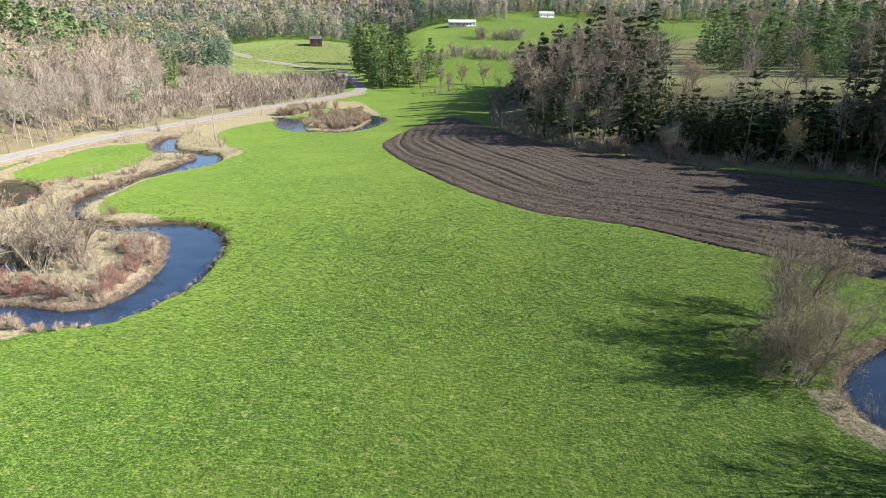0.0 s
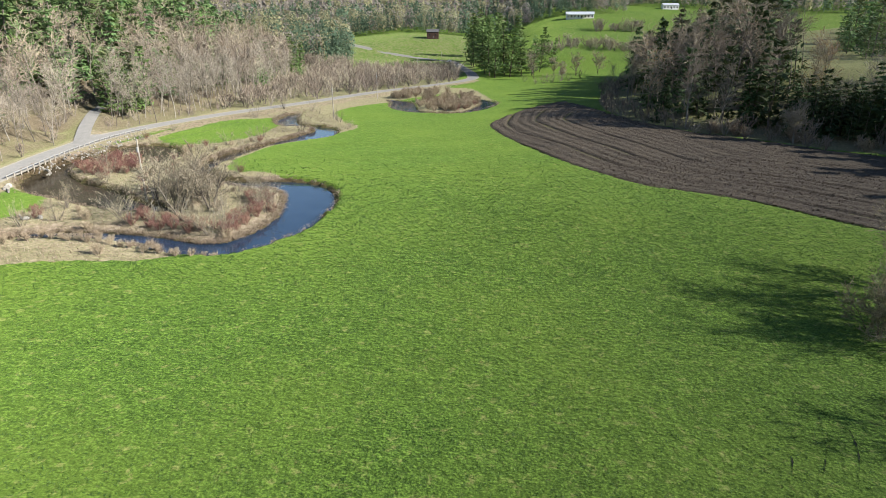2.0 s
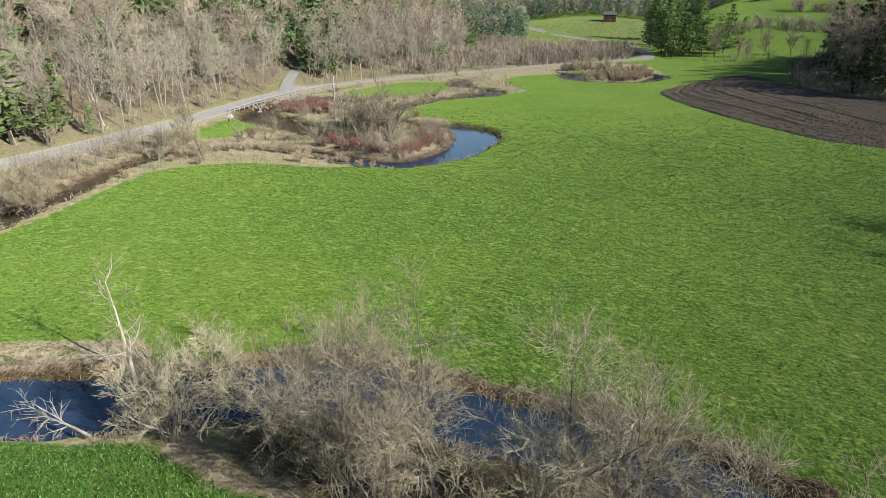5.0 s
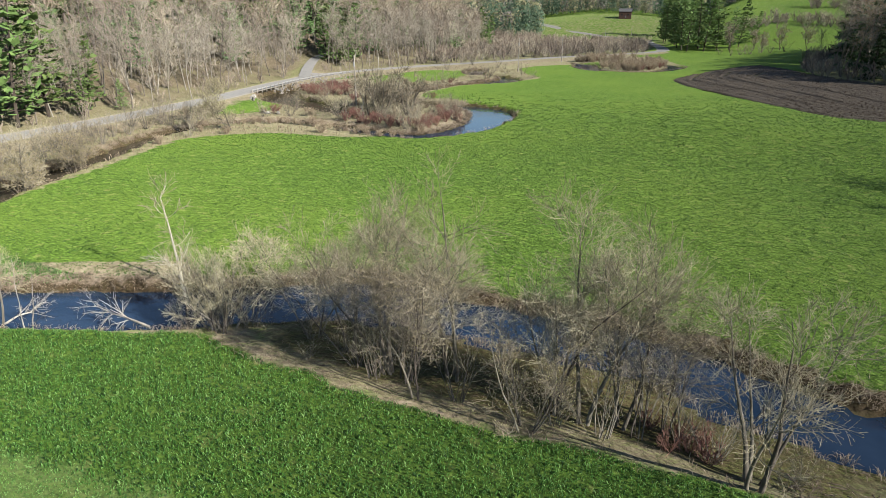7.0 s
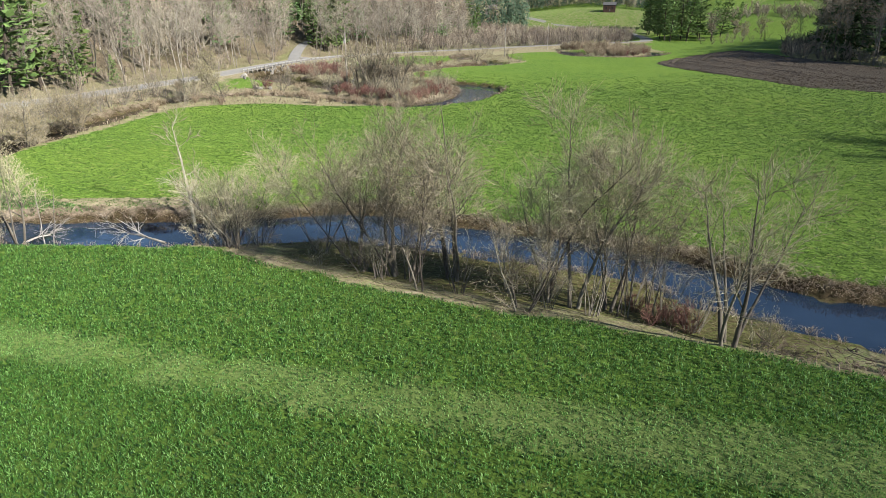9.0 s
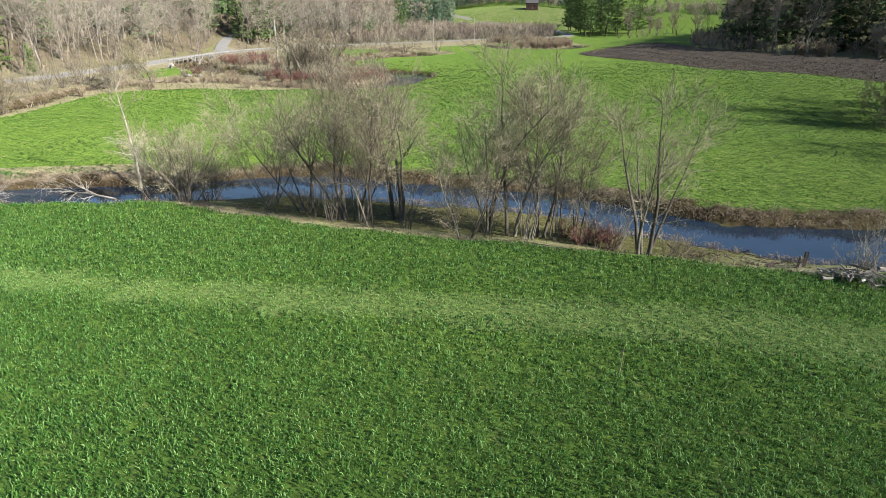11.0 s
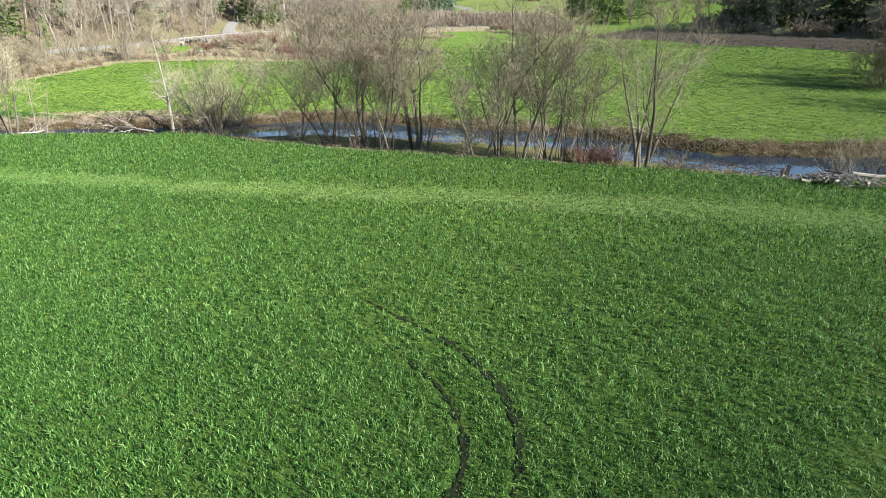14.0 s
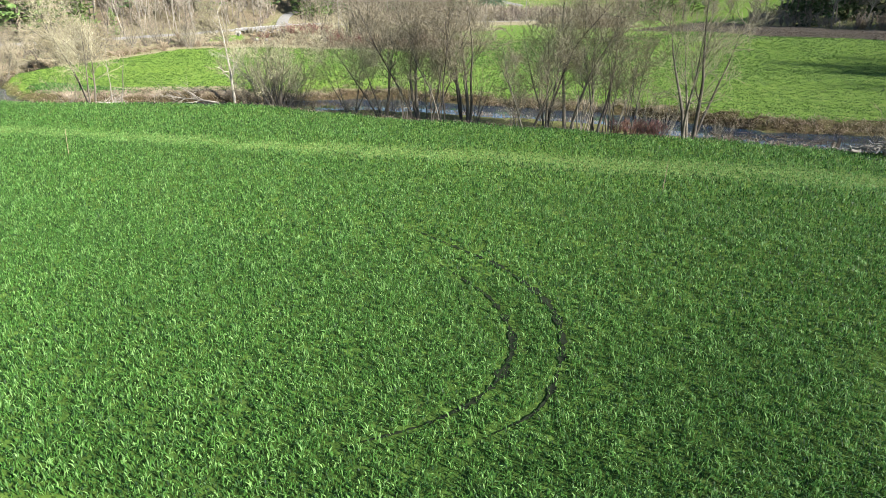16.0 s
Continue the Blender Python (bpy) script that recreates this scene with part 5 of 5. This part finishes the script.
def stone_mesh(seed):
    r = np.random.default_rng(seed)
    bm = bmesh.new()
    bmesh.ops.create_icosphere(bm, subdivisions=1, radius=0.5)
    s = r.uniform(0.7, 1.3, 3)
    for v in bm.verts:
        v.co = Vector((v.co.x * s[0], v.co.y * s[1], v.co.z * s[2] * 0.7)) * r.uniform(0.8, 1.15)
    me = bpy.data.meshes.new("stone")
    bm.to_mesh(me)
    bm.free()
    me.materials.append(MAT_STONE)
    return me


STONES = [stone_mesh(i) for i in range(5)]
bank_wall = tagged(new("stone_bank"), "rough bank of pale stones shoring up the road", "stone bank")
r = np.random.default_rng(31)
for i in range(150):
    y = r.uniform(96, 142)
    x = np.interp(y, ROAD[:, 1], ROAD[:, 0]) + r.uniform(4.2, 8.2)
    ob = part("stone", STONES[i % 5], None, bank_wall)
    sc = r.uniform(0.25, 0.65)
    ob.matrix_basis = Matrix.LocRotScale((x, y, height_at(x, y) + 0.1 * sc), Euler(r.uniform(0, 6, 3)), (sc, sc, sc))
for x, y in ((-91.5, 84.5), (-90.4, 83.6), (-92.3, 86.0), (-75.0, 70.6), (-73.2, 71.5), (-76.4, 71.2)):
    ob = tagged(new("boulder", STONES[int(abs(x)) % 5]), "pale grey boulder lying in the grass", "boulder", "boulders by the road")
    sc = r.uniform(0.9, 1.5)
    ob.matrix_basis = Matrix.LocRotScale((x, y, height_at(x, y) + 0.2), Euler(r.uniform(0, 6, 3)), (sc, sc, sc))


def gable(bm, lx, ly, base, rise, over):
    """A gable roof slab with its ridge along x."""
    v = []
    for sx in (-1, 1):
        for yy, zz in ((-ly / 2 - over, base), (0, base + rise), (ly / 2 + over, base)):
            for dz in (0, 0.22):
                v.append(bm.verts.new((sx * (lx / 2 + over), yy, zz + dz)))
    for a, b in ((0, 2), (2, 4)):
        for q in ((a, b, b + 6, a + 6), (a + 1, a + 7, b + 7, b + 1)):
            bm.faces.new([v[k] for k in q])
    for q in ((0, 1, 3, 2), (2, 3, 5, 4), (6, 8, 9, 7), (8, 10, 11, 9), (0, 6, 7, 1), (4, 5, 11, 10)):
        bm.faces.new([v[k] for k in q])
    bmesh.ops.recalc_face_normals(bm, faces=bm.faces)


def house(name, x, y, z, yaw, lx, ly, tall, rise, walls, roof, label, windows, porch=False):
    root = tagged(new(name), label, "house" if name != "barn" else "barn")
    root.matrix_basis = Matrix.Translation((x, y, z)) @ Euler((0, 0, radians(yaw))).to_matrix().to_4x4()
    bm = bmesh.new()
    box(bm, 0, 0, tall / 2 - 1.5, lx, ly, tall + 3)
    for sx in (-1, 1):
        a = [bm.verts.new((sx * lx / 2, k, h)) for k, h in ((-ly / 2, tall), (ly / 2, tall), (0, tall + rise))]
        b = [bm.verts.new((sx * (lx / 2 - 0.2), k, h)) for k, h in ((-ly / 2, tall), (ly / 2, tall), (0, tall + rise))]
        bm.faces.new(a)
        bm.faces.new(b)
    part("wall", bm, walls, root)
    bm = bmesh.new()
    gable(bm, lx, ly, tall, rise, 0.5)
    ro = part("roof", bm, roof, root)
    if name != "barn":
        boxed("chimney", MAT_STONE, ro, lx * 0.2, 0.3, tall + rise, 0.7, 0.7, 1.6, 0.03)
    for i in range(windows):
        wx = (i + 0.5) / windows * lx - lx / 2
        w = boxed("window", walls, root, wx, -ly / 2 - 0.03, tall * 0.55, 1.5, 0.12, 1.5, 0.02)
        boxed("pane", MAT_GLASS, w, wx, -ly / 2 - 0.08, tall * 0.55, 1.25, 0.06, 1.25)
    boxed("door", MAT_DARKROOF, root, lx * 0.05, -ly / 2 - 0.04, 1.0, 1.0, 0.1, 2.0, 0.01)
    if porch:
        boxed("porch_roof", roof, root, -lx * 0.05, -ly / 2 - 1.5, tall - 0.2, lx * 0.8, 3.0, 0.2, 0.02)
        for i in range(7):
            boxed("porch_post", walls, root, -lx * 0.05 + (i / 6 - 0.5) * lx * 0.78, -ly / 2 - 2.8, tall / 2 - 0.3, 0.16, 0.16, tall, 0.01)


house("farmhouse", 16, 600, height_at(16, 600), 4, 24, 9, 3.2, 2.2, MAT_WHITE, MAT_ROOF, "long low white farmhouse with a pale metal roof", 8, True)
house("barn", -118, 598, height_at(-118, 598), 10, 11, 8, 5.2, 2.6, MAT_BARN, MAT_DARKROOF, "small dark brown barn at the top of the pasture", 2)
house("farmhouse", 106, 690, height_at(106, 690), 8, 15, 8, 3.4, 2.0, MAT_WHITE, MAT_ROOF, "white farmhouse on the hill meadow", 5)
house("cottage", 124, 470, height_at(124, 470) + 8, -20, 11, 7, 4.0, 2.6, MAT_WHITE, MAT_ROOF, "white cottage among the trees on the slope", 3)


def parked_car(x, y, yaw):
    root = tagged(new("car"), "white car standing on the road", "car")
    root.matrix_basis = Matrix.Translation((x, y, height_at(x, y) + 0.12)) @ Euler((0, 0, yaw)).to_matrix().to_4x4()
    bm = bmesh.new()
    box(bm, 0, 0, 0.62, 4.5, 1.8, 0.72, 0.14)
    body = part("body", bm, MAT_CARPAINT, root)
    bm = bmesh.new()
    box(bm, -0.25, 0, 1.22, 2.5, 1.6, 0.62, 0.22)
    part("cabin", bm, MAT_GLASS, root)
    boxed("cabin_roof", MAT_CARPAINT, root, -0.25, 0, 1.53, 1.9, 1.45, 0.08, 0.03)
    for sx in (-1.4, 1.4):
        for sy in (-0.85, 0.85):
            bm = bmesh.new()
            cylinder(bm, (sx, sy - 0.11, 0.33), (sx, sy + 0.11, 0.33), 0.33, 0.33, 14)
            w = part("wheel", bm, MAT_TYRE, root)
            bm = bmesh.new()
            cylinder(bm, (sx, sy - 0.125, 0.33), (sx, sy + 0.125, 0.33), 0.19, 0.19, 12)
            part("rim", bm, MAT_STEEL, w)
    for sy in (-0.6, 0.6):
        boxed("headlight", MAT_ROOF, root, 2.24, sy, 0.72, 0.08, 0.36, 0.16, 0.02)


parked_car(-84.5, 497, 2.1)


# ---- fallen wood and stakes ----
def dead_limb(name, seed, base, tip, radius, label, twigs=True, group="fallen wood", wobble=0.022, mat=MAT_DRIFT):
    """A fallen, bleached branch from base to tip with side twigs."""
    r = np.random.default_rng(seed)
    p, q = np.array(base, float), np.array(tip, float)
    k = 7
    line = p + (q - p) * np.linspace(0, 1, k)[:, None] + r.normal(0, wobble, (k, 3)) * np.linalg.norm(q - p)
    rad = radius * np.linspace(1, 0.25, k)
    root = tagged(new(name), label, "branch", group)
    v, f = skin(line[None], rad[None], 6)
    part("limb", mesh_of("limb", v, f, [mat], True), None, root)
    if twigs:
        ln = float(np.linalg.norm(q - p))
        b, br = grow(r, line[None], rad[None], 16, (ln * 0.2, ln * 0.45), 40, -0.02, 0.12, 4, 0.25, 0.6)
        t, tr = grow(r, b, br, 5, (ln * 0.08, ln * 0.2), 40, -0.02, 0.2, 3, 0.2, 0.6)
        v, f = joined([skin(b, np.maximum(br, 0.009), 3), skin(t, np.maximum(tr, 0.007), 3)])
        tagged(part("twig_spray", mesh_of("twig_spray", v, f, [mat]), None, root), kind="stuff")
    return root


dead_limb("fallen_branch", 1, (-23.4, 2.8, 0.0), (-28.2, 3.0, 0.3), 0.09, "bleached fallen branch trailing in the stream")
dead_limb("fallen_branch", 2, (-20.2, 4.6, -0.1), (-24.6, 5.8, 3.0), 0.07, "bleached leaning trunk over the stream")
dead_limb("fallen_branch", 3, (-31.4, -0.4, 0.0), (-33.4, 3.0, -0.5), 0.07, "bare pale branch dipping into the water")
dead_limb("fallen_branch", 4, (18.2, 5.0, 0.1), (24.5, 8.4, 1.0), 0.10, "bleached dead branch lying across the bank")
dead_limb("fallen_branch", 5, (-56.6, 74.5, 0.1), (-61.0, 81.0, 4.6), 0.14, "pale leaning dead trunk on the brushy point", False)
dead_limb("dead_sapling", 6, (-30.2, -0.3, -0.1), (-30.6, 0.2, 4.0), 0.04, "thin white dead sapling on the bank", False, wobble=0.01)
dead_limb("dead_sapling", 7, (-29.5, -0.1, -0.1), (-28.9, 0.3, 3.4), 0.045, "thin white dead sapling on the bank", False, wobble=0.01)
r = np.random.default_rng(41)
for i in range(34):
    c = np.array([17.4, 4.2, 0.10]) + r.normal(0, 1, 3) * [1.1, 0.35, 0.0]
    c[2] += 0.38 * math.exp(-((c[0] - 17.4) / 1.1) ** 2) * r.uniform(0, 1)
    a = r.normal(0.2, 0.8)
    d = np.array([math.cos(a), math.sin(a), r.normal(0, 0.12)]) * r.uniform(0.25, 0.8)
    dead_limb("driftwood_log", 60 + i, c - d, c + d, r.uniform(0.02, 0.085), "bleached grey driftwood log in a heap on the bank", i % 6 == 0, "driftwood heap", 0.045)
for i in range(60):
    x = r.uniform(9.4, 14.8)
    c = np.array([x, 5.0 + r.normal(0, 0.4), 0.0])
    c[2] = height_at(c[0], c[1]) - 0.1 + r.uniform(-0.05, 0.35)
    a = r.uniform(-1.6, 1.6)
    d = np.array([math.cos(a), math.sin(a), r.uniform(-0.25, 0.4)]) * r.uniform(0.2, 0.65)
    dead_limb("dead_stick", 120 + i, c - d, c + d, r.uniform(0.012, 0.04), "brown dead stick heaped on the bank", i % 5 == 0, "brushwood on the bank", 0.05, MAT_STICK)
for x, y, h, rad in ((15.2, 6.3, 0.3, 0.11), (15.5, 6.7, 0.45, 0.08)):
    root = tagged(new("tree_stump"), "grey broken tree stump at the water's edge", "stump", "stumps at the water")
    bm = bmesh.new()
    cylinder(bm, (0, 0, -1.2), (0.1, 0.05, h), rad * 1.25, rad, 11)
    for v in bm.verts:
        v.co += Vector((r.normal(0, 0.02), r.normal(0, 0.02), r.normal(0, 0.05) if v.co.z > 0 else 0))
    part("stump_body", bm, MAT_BARK, root)
    root.location = (x, y, height_at(x, y) - 0.25)
for x, y, h in ((7.75, -7.4, 1.1), (-18.5, -12.6, 1.2)):
    bm = bmesh.new()
    cylinder(bm, (0, 0, -0.2), (0.06, 0.05, h), 0.014, 0.010, 6)
    ob = part("marker_stake", bm, MAT_TAN)
    tagged(ob, "thin tan marker stake standing in the grass", "stake", "marker stakes")
    ob.location = (x, y, height_at(x, y))


# ---- grass ----
def leaf_material(name, dark, light, pale):
    m, t, b = material(name, 0.55)
    b.inputs["Specular IOR Level"].default_value = 0.35
    tone = attr(t, "tone")
    col = ramp(t, tone, [(0.0, dark), (0.75, light), (1.0, pale)])
    patch = noise_node(t, 0.25, 4, 0.6)
    col = blend(t, calc(t, "MULTIPLY", patch, 0.35), col, dark)
    link(t, col, b.inputs["Base Color"])
    translucent(t, b, col, 0.36)
    return m


MAT_BLADE = leaf_material("grass_blades", (0.007, 0.036, 0.006), (0.088, 0.225, 0.038), (0.23, 0.40, 0.13))
MAT_TUFT = leaf_material("meadow_tufts", (0.014, 0.046, 0.009), (0.085, 0.165, 0.028), (0.20, 0.27, 0.09))
MAT_STRAW = leaf_material("dead_grass_blades", (0.13, 0.098, 0.068), (0.31, 0.25, 0.185), (0.48, 0.42, 0.335))


GX, GY = np.arange(-108, 66, 0.6), np.arange(-32, 206, 0.6)
GZ = land(*np.meshgrid(GX, GY))


def turf(x, y):
    """Height of the ground under grass, read from a grid."""
    u, v = np.clip((x - GX[0]) / 0.6, 0, len(GX) - 1.01), np.clip((y - GY[0]) / 0.6, 0, len(GY) - 1.01)
    i, j = u.astype(int), v.astype(int)
    u, v = u - i, v - j
    return (GZ[j, i] * (1 - u) + GZ[j, i + 1] * u) * (1 - v) + (GZ[j + 1, i] * (1 - u) + GZ[j + 1, i + 1] * u) * v


def blades(r, x, y, z, tall, wide, droop, heading=None):
    """Blades of grass as folded four-cornered leaves."""
    n = len(x)
    a = r.uniform(0, 6.283, n) if heading is None else heading
    base = np.stack([x, y, z], 1)
    d = np.stack([np.cos(a), np.sin(a), np.zeros(n)], 1)
    s = np.stack([-np.sin(a), np.cos(a), np.zeros(n)], 1)
    mid = base + d * (droop * 0.35 * tall)[:, None] + np.array([0, 0, 1.0]) * (tall * 0.6)[:, None]
    tip = base + d * (droop * tall)[:, None] + np.array([0, 0, 1.0]) * (tall * (1.05 - 0.45 * droop))[:, None]
    w = wide[:, None]
    v = np.stack([base, mid - s * w, tip, mid + s * w], 1)
    return v.reshape(-1, 3), np.arange(4 * n).reshape(n, 4)


def grass(name, v, f, tone, mat, label):
    me = mesh_of(name, v, f, [mat])
    point_value(me, "tone", np.repeat(tone, 4))
    return tagged(new(name, me), label, "grass", kind="stuff")


def clear_of_water(x, y, pad=0.5):
    good = np.ones(x.shape, bool)
    for line in (STREAM, LOOP):
        d, s, _, (half,) = by_water(x, y, line)
        wide = pad
        if line is STREAM:
            wide = np.where(s < 0, shelf(x) + 0.15 * wavy(x, y, 1.7, 76), pad)
        good &= d > half + wide
    return good


TRACK = smooth_line([(-40, -13), (-20.6, -8.7), (-9.2, -6.7), (0.7, -4.6), (10.2, -2.6), (19, -2.1), (30, -1)], 2.0)
r = np.random.default_rng(51)
parts = []
for (x0, x1, y0, y1, density, tall, wide) in ((-17, 14, -28.5, -18, 640, 0.125, 0.0095), (-33, 18, -18, -8, 310, 0.145, 0.0130), (-46, 26, -8, 6, 150, 0.165, 0.018)):
    n = int((x1 - x0) * (y1 - y0) * density)
    x, y = r.uniform(x0, x1, n), r.uniform(y0, y1, n)
    clump = 0.8 * wavy(x, y, 0.34, 71) + 0.6 * wavy(x, y, 1.1, 72)
    keep = (clump + r.normal(0, 0.7, n) > -1.3) & clear_of_water(x, y)
    keep &= r.uniform(size=n) < np.clip(np.minimum(np.minimum(x - x0, x1 - x) / 2, y + 28.5), 0, 1)
    for line in RUTS:
        keep &= (to_line(x, y, line)[0] > 0.15 + 0.05 * wavy(x, y, 0.7, 75)) | (r.uniform(size=n) < 0.3)
    x, y, clump = x[keep], y[keep], clump[keep]
    worn = 1 - ease(0.3, 1.7 + 1.2 * ease(4, 14, x), to_line(x, y, TRACK)[0] + 0.5 * wavy(x, y, 3, 73))
    h = tall * r.uniform(0.55, 1.25, len(x)) * np.clip(1 + 0.34 * clump, 0.35, None) * (1 - 0.45 * worn)
    v, f = blades(r, x, y, turf(x, y) - 0.01, h, wide * r.uniform(0.7, 1.6, len(x)), r.uniform(0.15, 0.9, len(x)))
    tone = np.clip(0.46 + 0.20 * clump + r.normal(0, 0.34, len(x)) + 0.24 * worn, 0, 1)
    parts.append((v, f, tone))
v, f = joined([(a, b) for a, b, _ in parts])
grass("grass", v, f, np.concatenate([t for _, _, t in parts]), MAT_BLADE, "lush green meadow grass with wheel ruts")

# coarser tufts over the meadow beyond the stream
n = 120000
x = r.uniform(-75, 60, n)
y = 3 + 131 * r.uniform(0, 1, n) ** 1.25
_, s, _, _ = by_water(x, y, STREAM)
keep = ((y > 16) | ((s > 0) & (x < 24))) & (r.uniform(size=n) > ease(45, 132, y)) & clear_of_water(x, y, 0.7) & ~inside(x, y, PLOUGH_RING) & ~inside(x, y, FLATS) & (x > -72) & (toe_depth(x, y, RIGHT_TOE, -1) < 0)
x, y = x[keep], y[keep]
x, y = np.repeat(x, 3) + r.normal(0, 0.12, 3 * len(x)), np.repeat(y, 3) + r.normal(0, 0.12, 3 * len(y))
size = 1 + np.clip(y - 30, 0, 90) / 90
v, f = blades(r, x, y, turf(x, y) - 0.02, 0.12 * size * r.uniform(0.6, 1.2, len(x)), 0.032 * size * r.uniform(0.6, 1.3, len(x)), r.uniform(0.3, 1.0, len(x)))
tone = np.clip(0.5 + 0.12 * wavy(x, y, 6, 74) + r.normal(0, 0.16, len(x)), 0, 1)
grass("grass", v, f, tone, MAT_TUFT, "green tufts over the wide meadow")

# dead grass hanging over the banks, and shaggy on the flats
parts = []
for line, count in ((STREAM, 3600), (LOOP, 3200), (OXBOW, 700), (POND, 500)):
    i = r.integers(0, len(line) - 1, count)
    u = r.uniform(size=(count, 1))
    p = line[i] * (1 - u) + line[i + 1] * u
    t = line[i + 1, :2] - line[i, :2]
    t /= np.linalg.norm(t, axis=1, keepdims=True)
    side = np.where(r.uniform(size=count) < (0.72 if line is STREAM else 0.85 if line is LOOP else 0.5), 1, -1)
    off = p[:, 2] + np.abs(r.normal(0.35, 0.35, count))
    q = p[:, :2] + np.stack([-t[:, 1], t[:, 0]], 1) * (side * off)[:, None]
    k = 7
    x, y = np.repeat(q[:, 0], k) + r.normal(0, 0.14, count * k), np.repeat(q[:, 1], k) + r.normal(0, 0.14, count * k)
    toward = np.repeat(np.arctan2(-t[:, 0] * side, t[:, 1] * side), k) + r.normal(0, 0.9, count * k)
    big = np.where(y > 55, 1.5, 1.0)
    v, f = blades(r, x, y, turf(x, y) - 0.03, 0.42 * big * r.uniform(0.5, 1.3, len(x)), 0.016 * big * r.uniform(0.7, 1.4, len(x)), r.uniform(0.7, 1.7, len(x)), toward)
    parts.append((v, f, np.clip(r.normal(0.5, 0.22, len(x)), 0, 1)))
n = 30000
x, y = r.uniform(-104, -36, n), r.uniform(-6, 200, n)
keep = on_flats(0.3)(x, y)
x, y = x[keep], y[keep]
v, f = blades(r, x, y, turf(x, y) - 0.03, r.uniform(0.3, 0.8, len(x)), r.uniform(0.03, 0.06, len(x)), r.uniform(0.3, 1.2, len(x)))
parts.append((v, f, np.clip(r.normal(0.5, 0.22, len(x)), 0, 1)))
n = 5000
x, y = r.uniform(-24, 17, n), r.uniform(2.2, 10, n)
d, s, _, (half,) = to_line(x, y, STREAM)
e = d - half
edge = shelf(x)
keep = (s < 0) & (e > 0.2) & (e < edge + 0.35) & (r.uniform(size=n) < 0.25 + 0.75 * ease(edge - 1.6, edge, e))
x, y = x[keep], y[keep]
v, f = blades(r, x, y, turf(x, y) - 0.03, r.uniform(0.15, 0.4, len(x)), r.uniform(0.008, 0.02, len(x)), r.uniform(0.6, 1.7, len(x)))
parts.append((v, f, np.clip(r.normal(0.4, 0.2, len(x)), 0, 1)))
v, f = joined([(a, b) for a, b, _ in parts])
grass("dead_grass", v, f, np.concatenate([t for _, _, t in parts]), MAT_STRAW, "straw-coloured dead grass along banks and flats")

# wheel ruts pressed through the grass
# near-black strips, laid just above the ground, mark the ruts
MAT_RUT = plain("rut_dark", (0.003, 0.005, 0.002), (0.010, 0.016, 0.005), 9.0, 0.95, relief=0.2)
FIELD_RUTS = [smooth_line([(21.6, 38.6), (21.3, 37.1), (20.6, 34.4), (19.4, 31.5)], 0.4),
              smooth_line([(23.1, 37.5), (23.0, 36.3), (22.5, 34.1), (21.5, 31.7)], 0.4),
              smooth_line([(18.2, 33.9), (18.0, 32.8), (17.6, 31.5), (17.9, 30.8)], 0.4)]
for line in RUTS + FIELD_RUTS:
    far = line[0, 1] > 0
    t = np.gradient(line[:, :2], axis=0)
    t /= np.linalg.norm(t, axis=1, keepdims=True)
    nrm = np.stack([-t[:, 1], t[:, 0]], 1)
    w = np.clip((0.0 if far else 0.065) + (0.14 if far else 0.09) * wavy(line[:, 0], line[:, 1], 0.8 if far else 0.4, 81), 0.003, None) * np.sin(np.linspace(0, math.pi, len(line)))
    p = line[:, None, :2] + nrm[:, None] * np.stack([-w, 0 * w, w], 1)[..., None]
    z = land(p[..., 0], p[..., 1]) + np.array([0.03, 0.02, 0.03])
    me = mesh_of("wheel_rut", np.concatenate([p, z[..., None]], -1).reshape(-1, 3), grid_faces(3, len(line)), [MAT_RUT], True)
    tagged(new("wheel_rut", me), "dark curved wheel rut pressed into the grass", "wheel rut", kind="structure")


# clods on the ploughed land
def clods(n):
    r = np.random.default_rng(61)
    x = np.concatenate([r.uniform(-16, 92, n), r.uniform(10, 70, n // 2)])
    y = np.concatenate([r.uniform(64, 250, n), r.uniform(76, 125, n // 2)])
    ok = inside(x, y, PLOUGH_RING) & (to_line(x, y, PLOUGH_NEAR)[0] > 0.3)
    x, y = x[ok], y[ok]
    z = land(x, y, False)
    v0 = np.array([(1, 0, 0), (0, 1, 0), (-1, 0, 0), (0, -1, 0), (0, 0, 1.0)])
    f0 = np.array([(0, 1, 4), (1, 2, 4), (2, 3, 4), (3, 0, 4)])
    s = 0.07 + 0.20 * r.uniform(0, 1, len(x)) ** 3
    v = v0[None] * s[:, None, None] * r.uniform(0.6, 1.3, (len(x), 5, 3)) + np.stack([x, y, z + 0.03], 1)[:, None]
    f = f0[None] + (np.arange(len(x)) * 5)[:, None, None]
    me = mesh_of("clods", v.reshape(-1, 3), f.reshape(-1, 3), [MAT_PLOUGH])
    tagged(new("clods", me), "brown clods of turned earth", "soil", kind="stuff")


clods(9000)
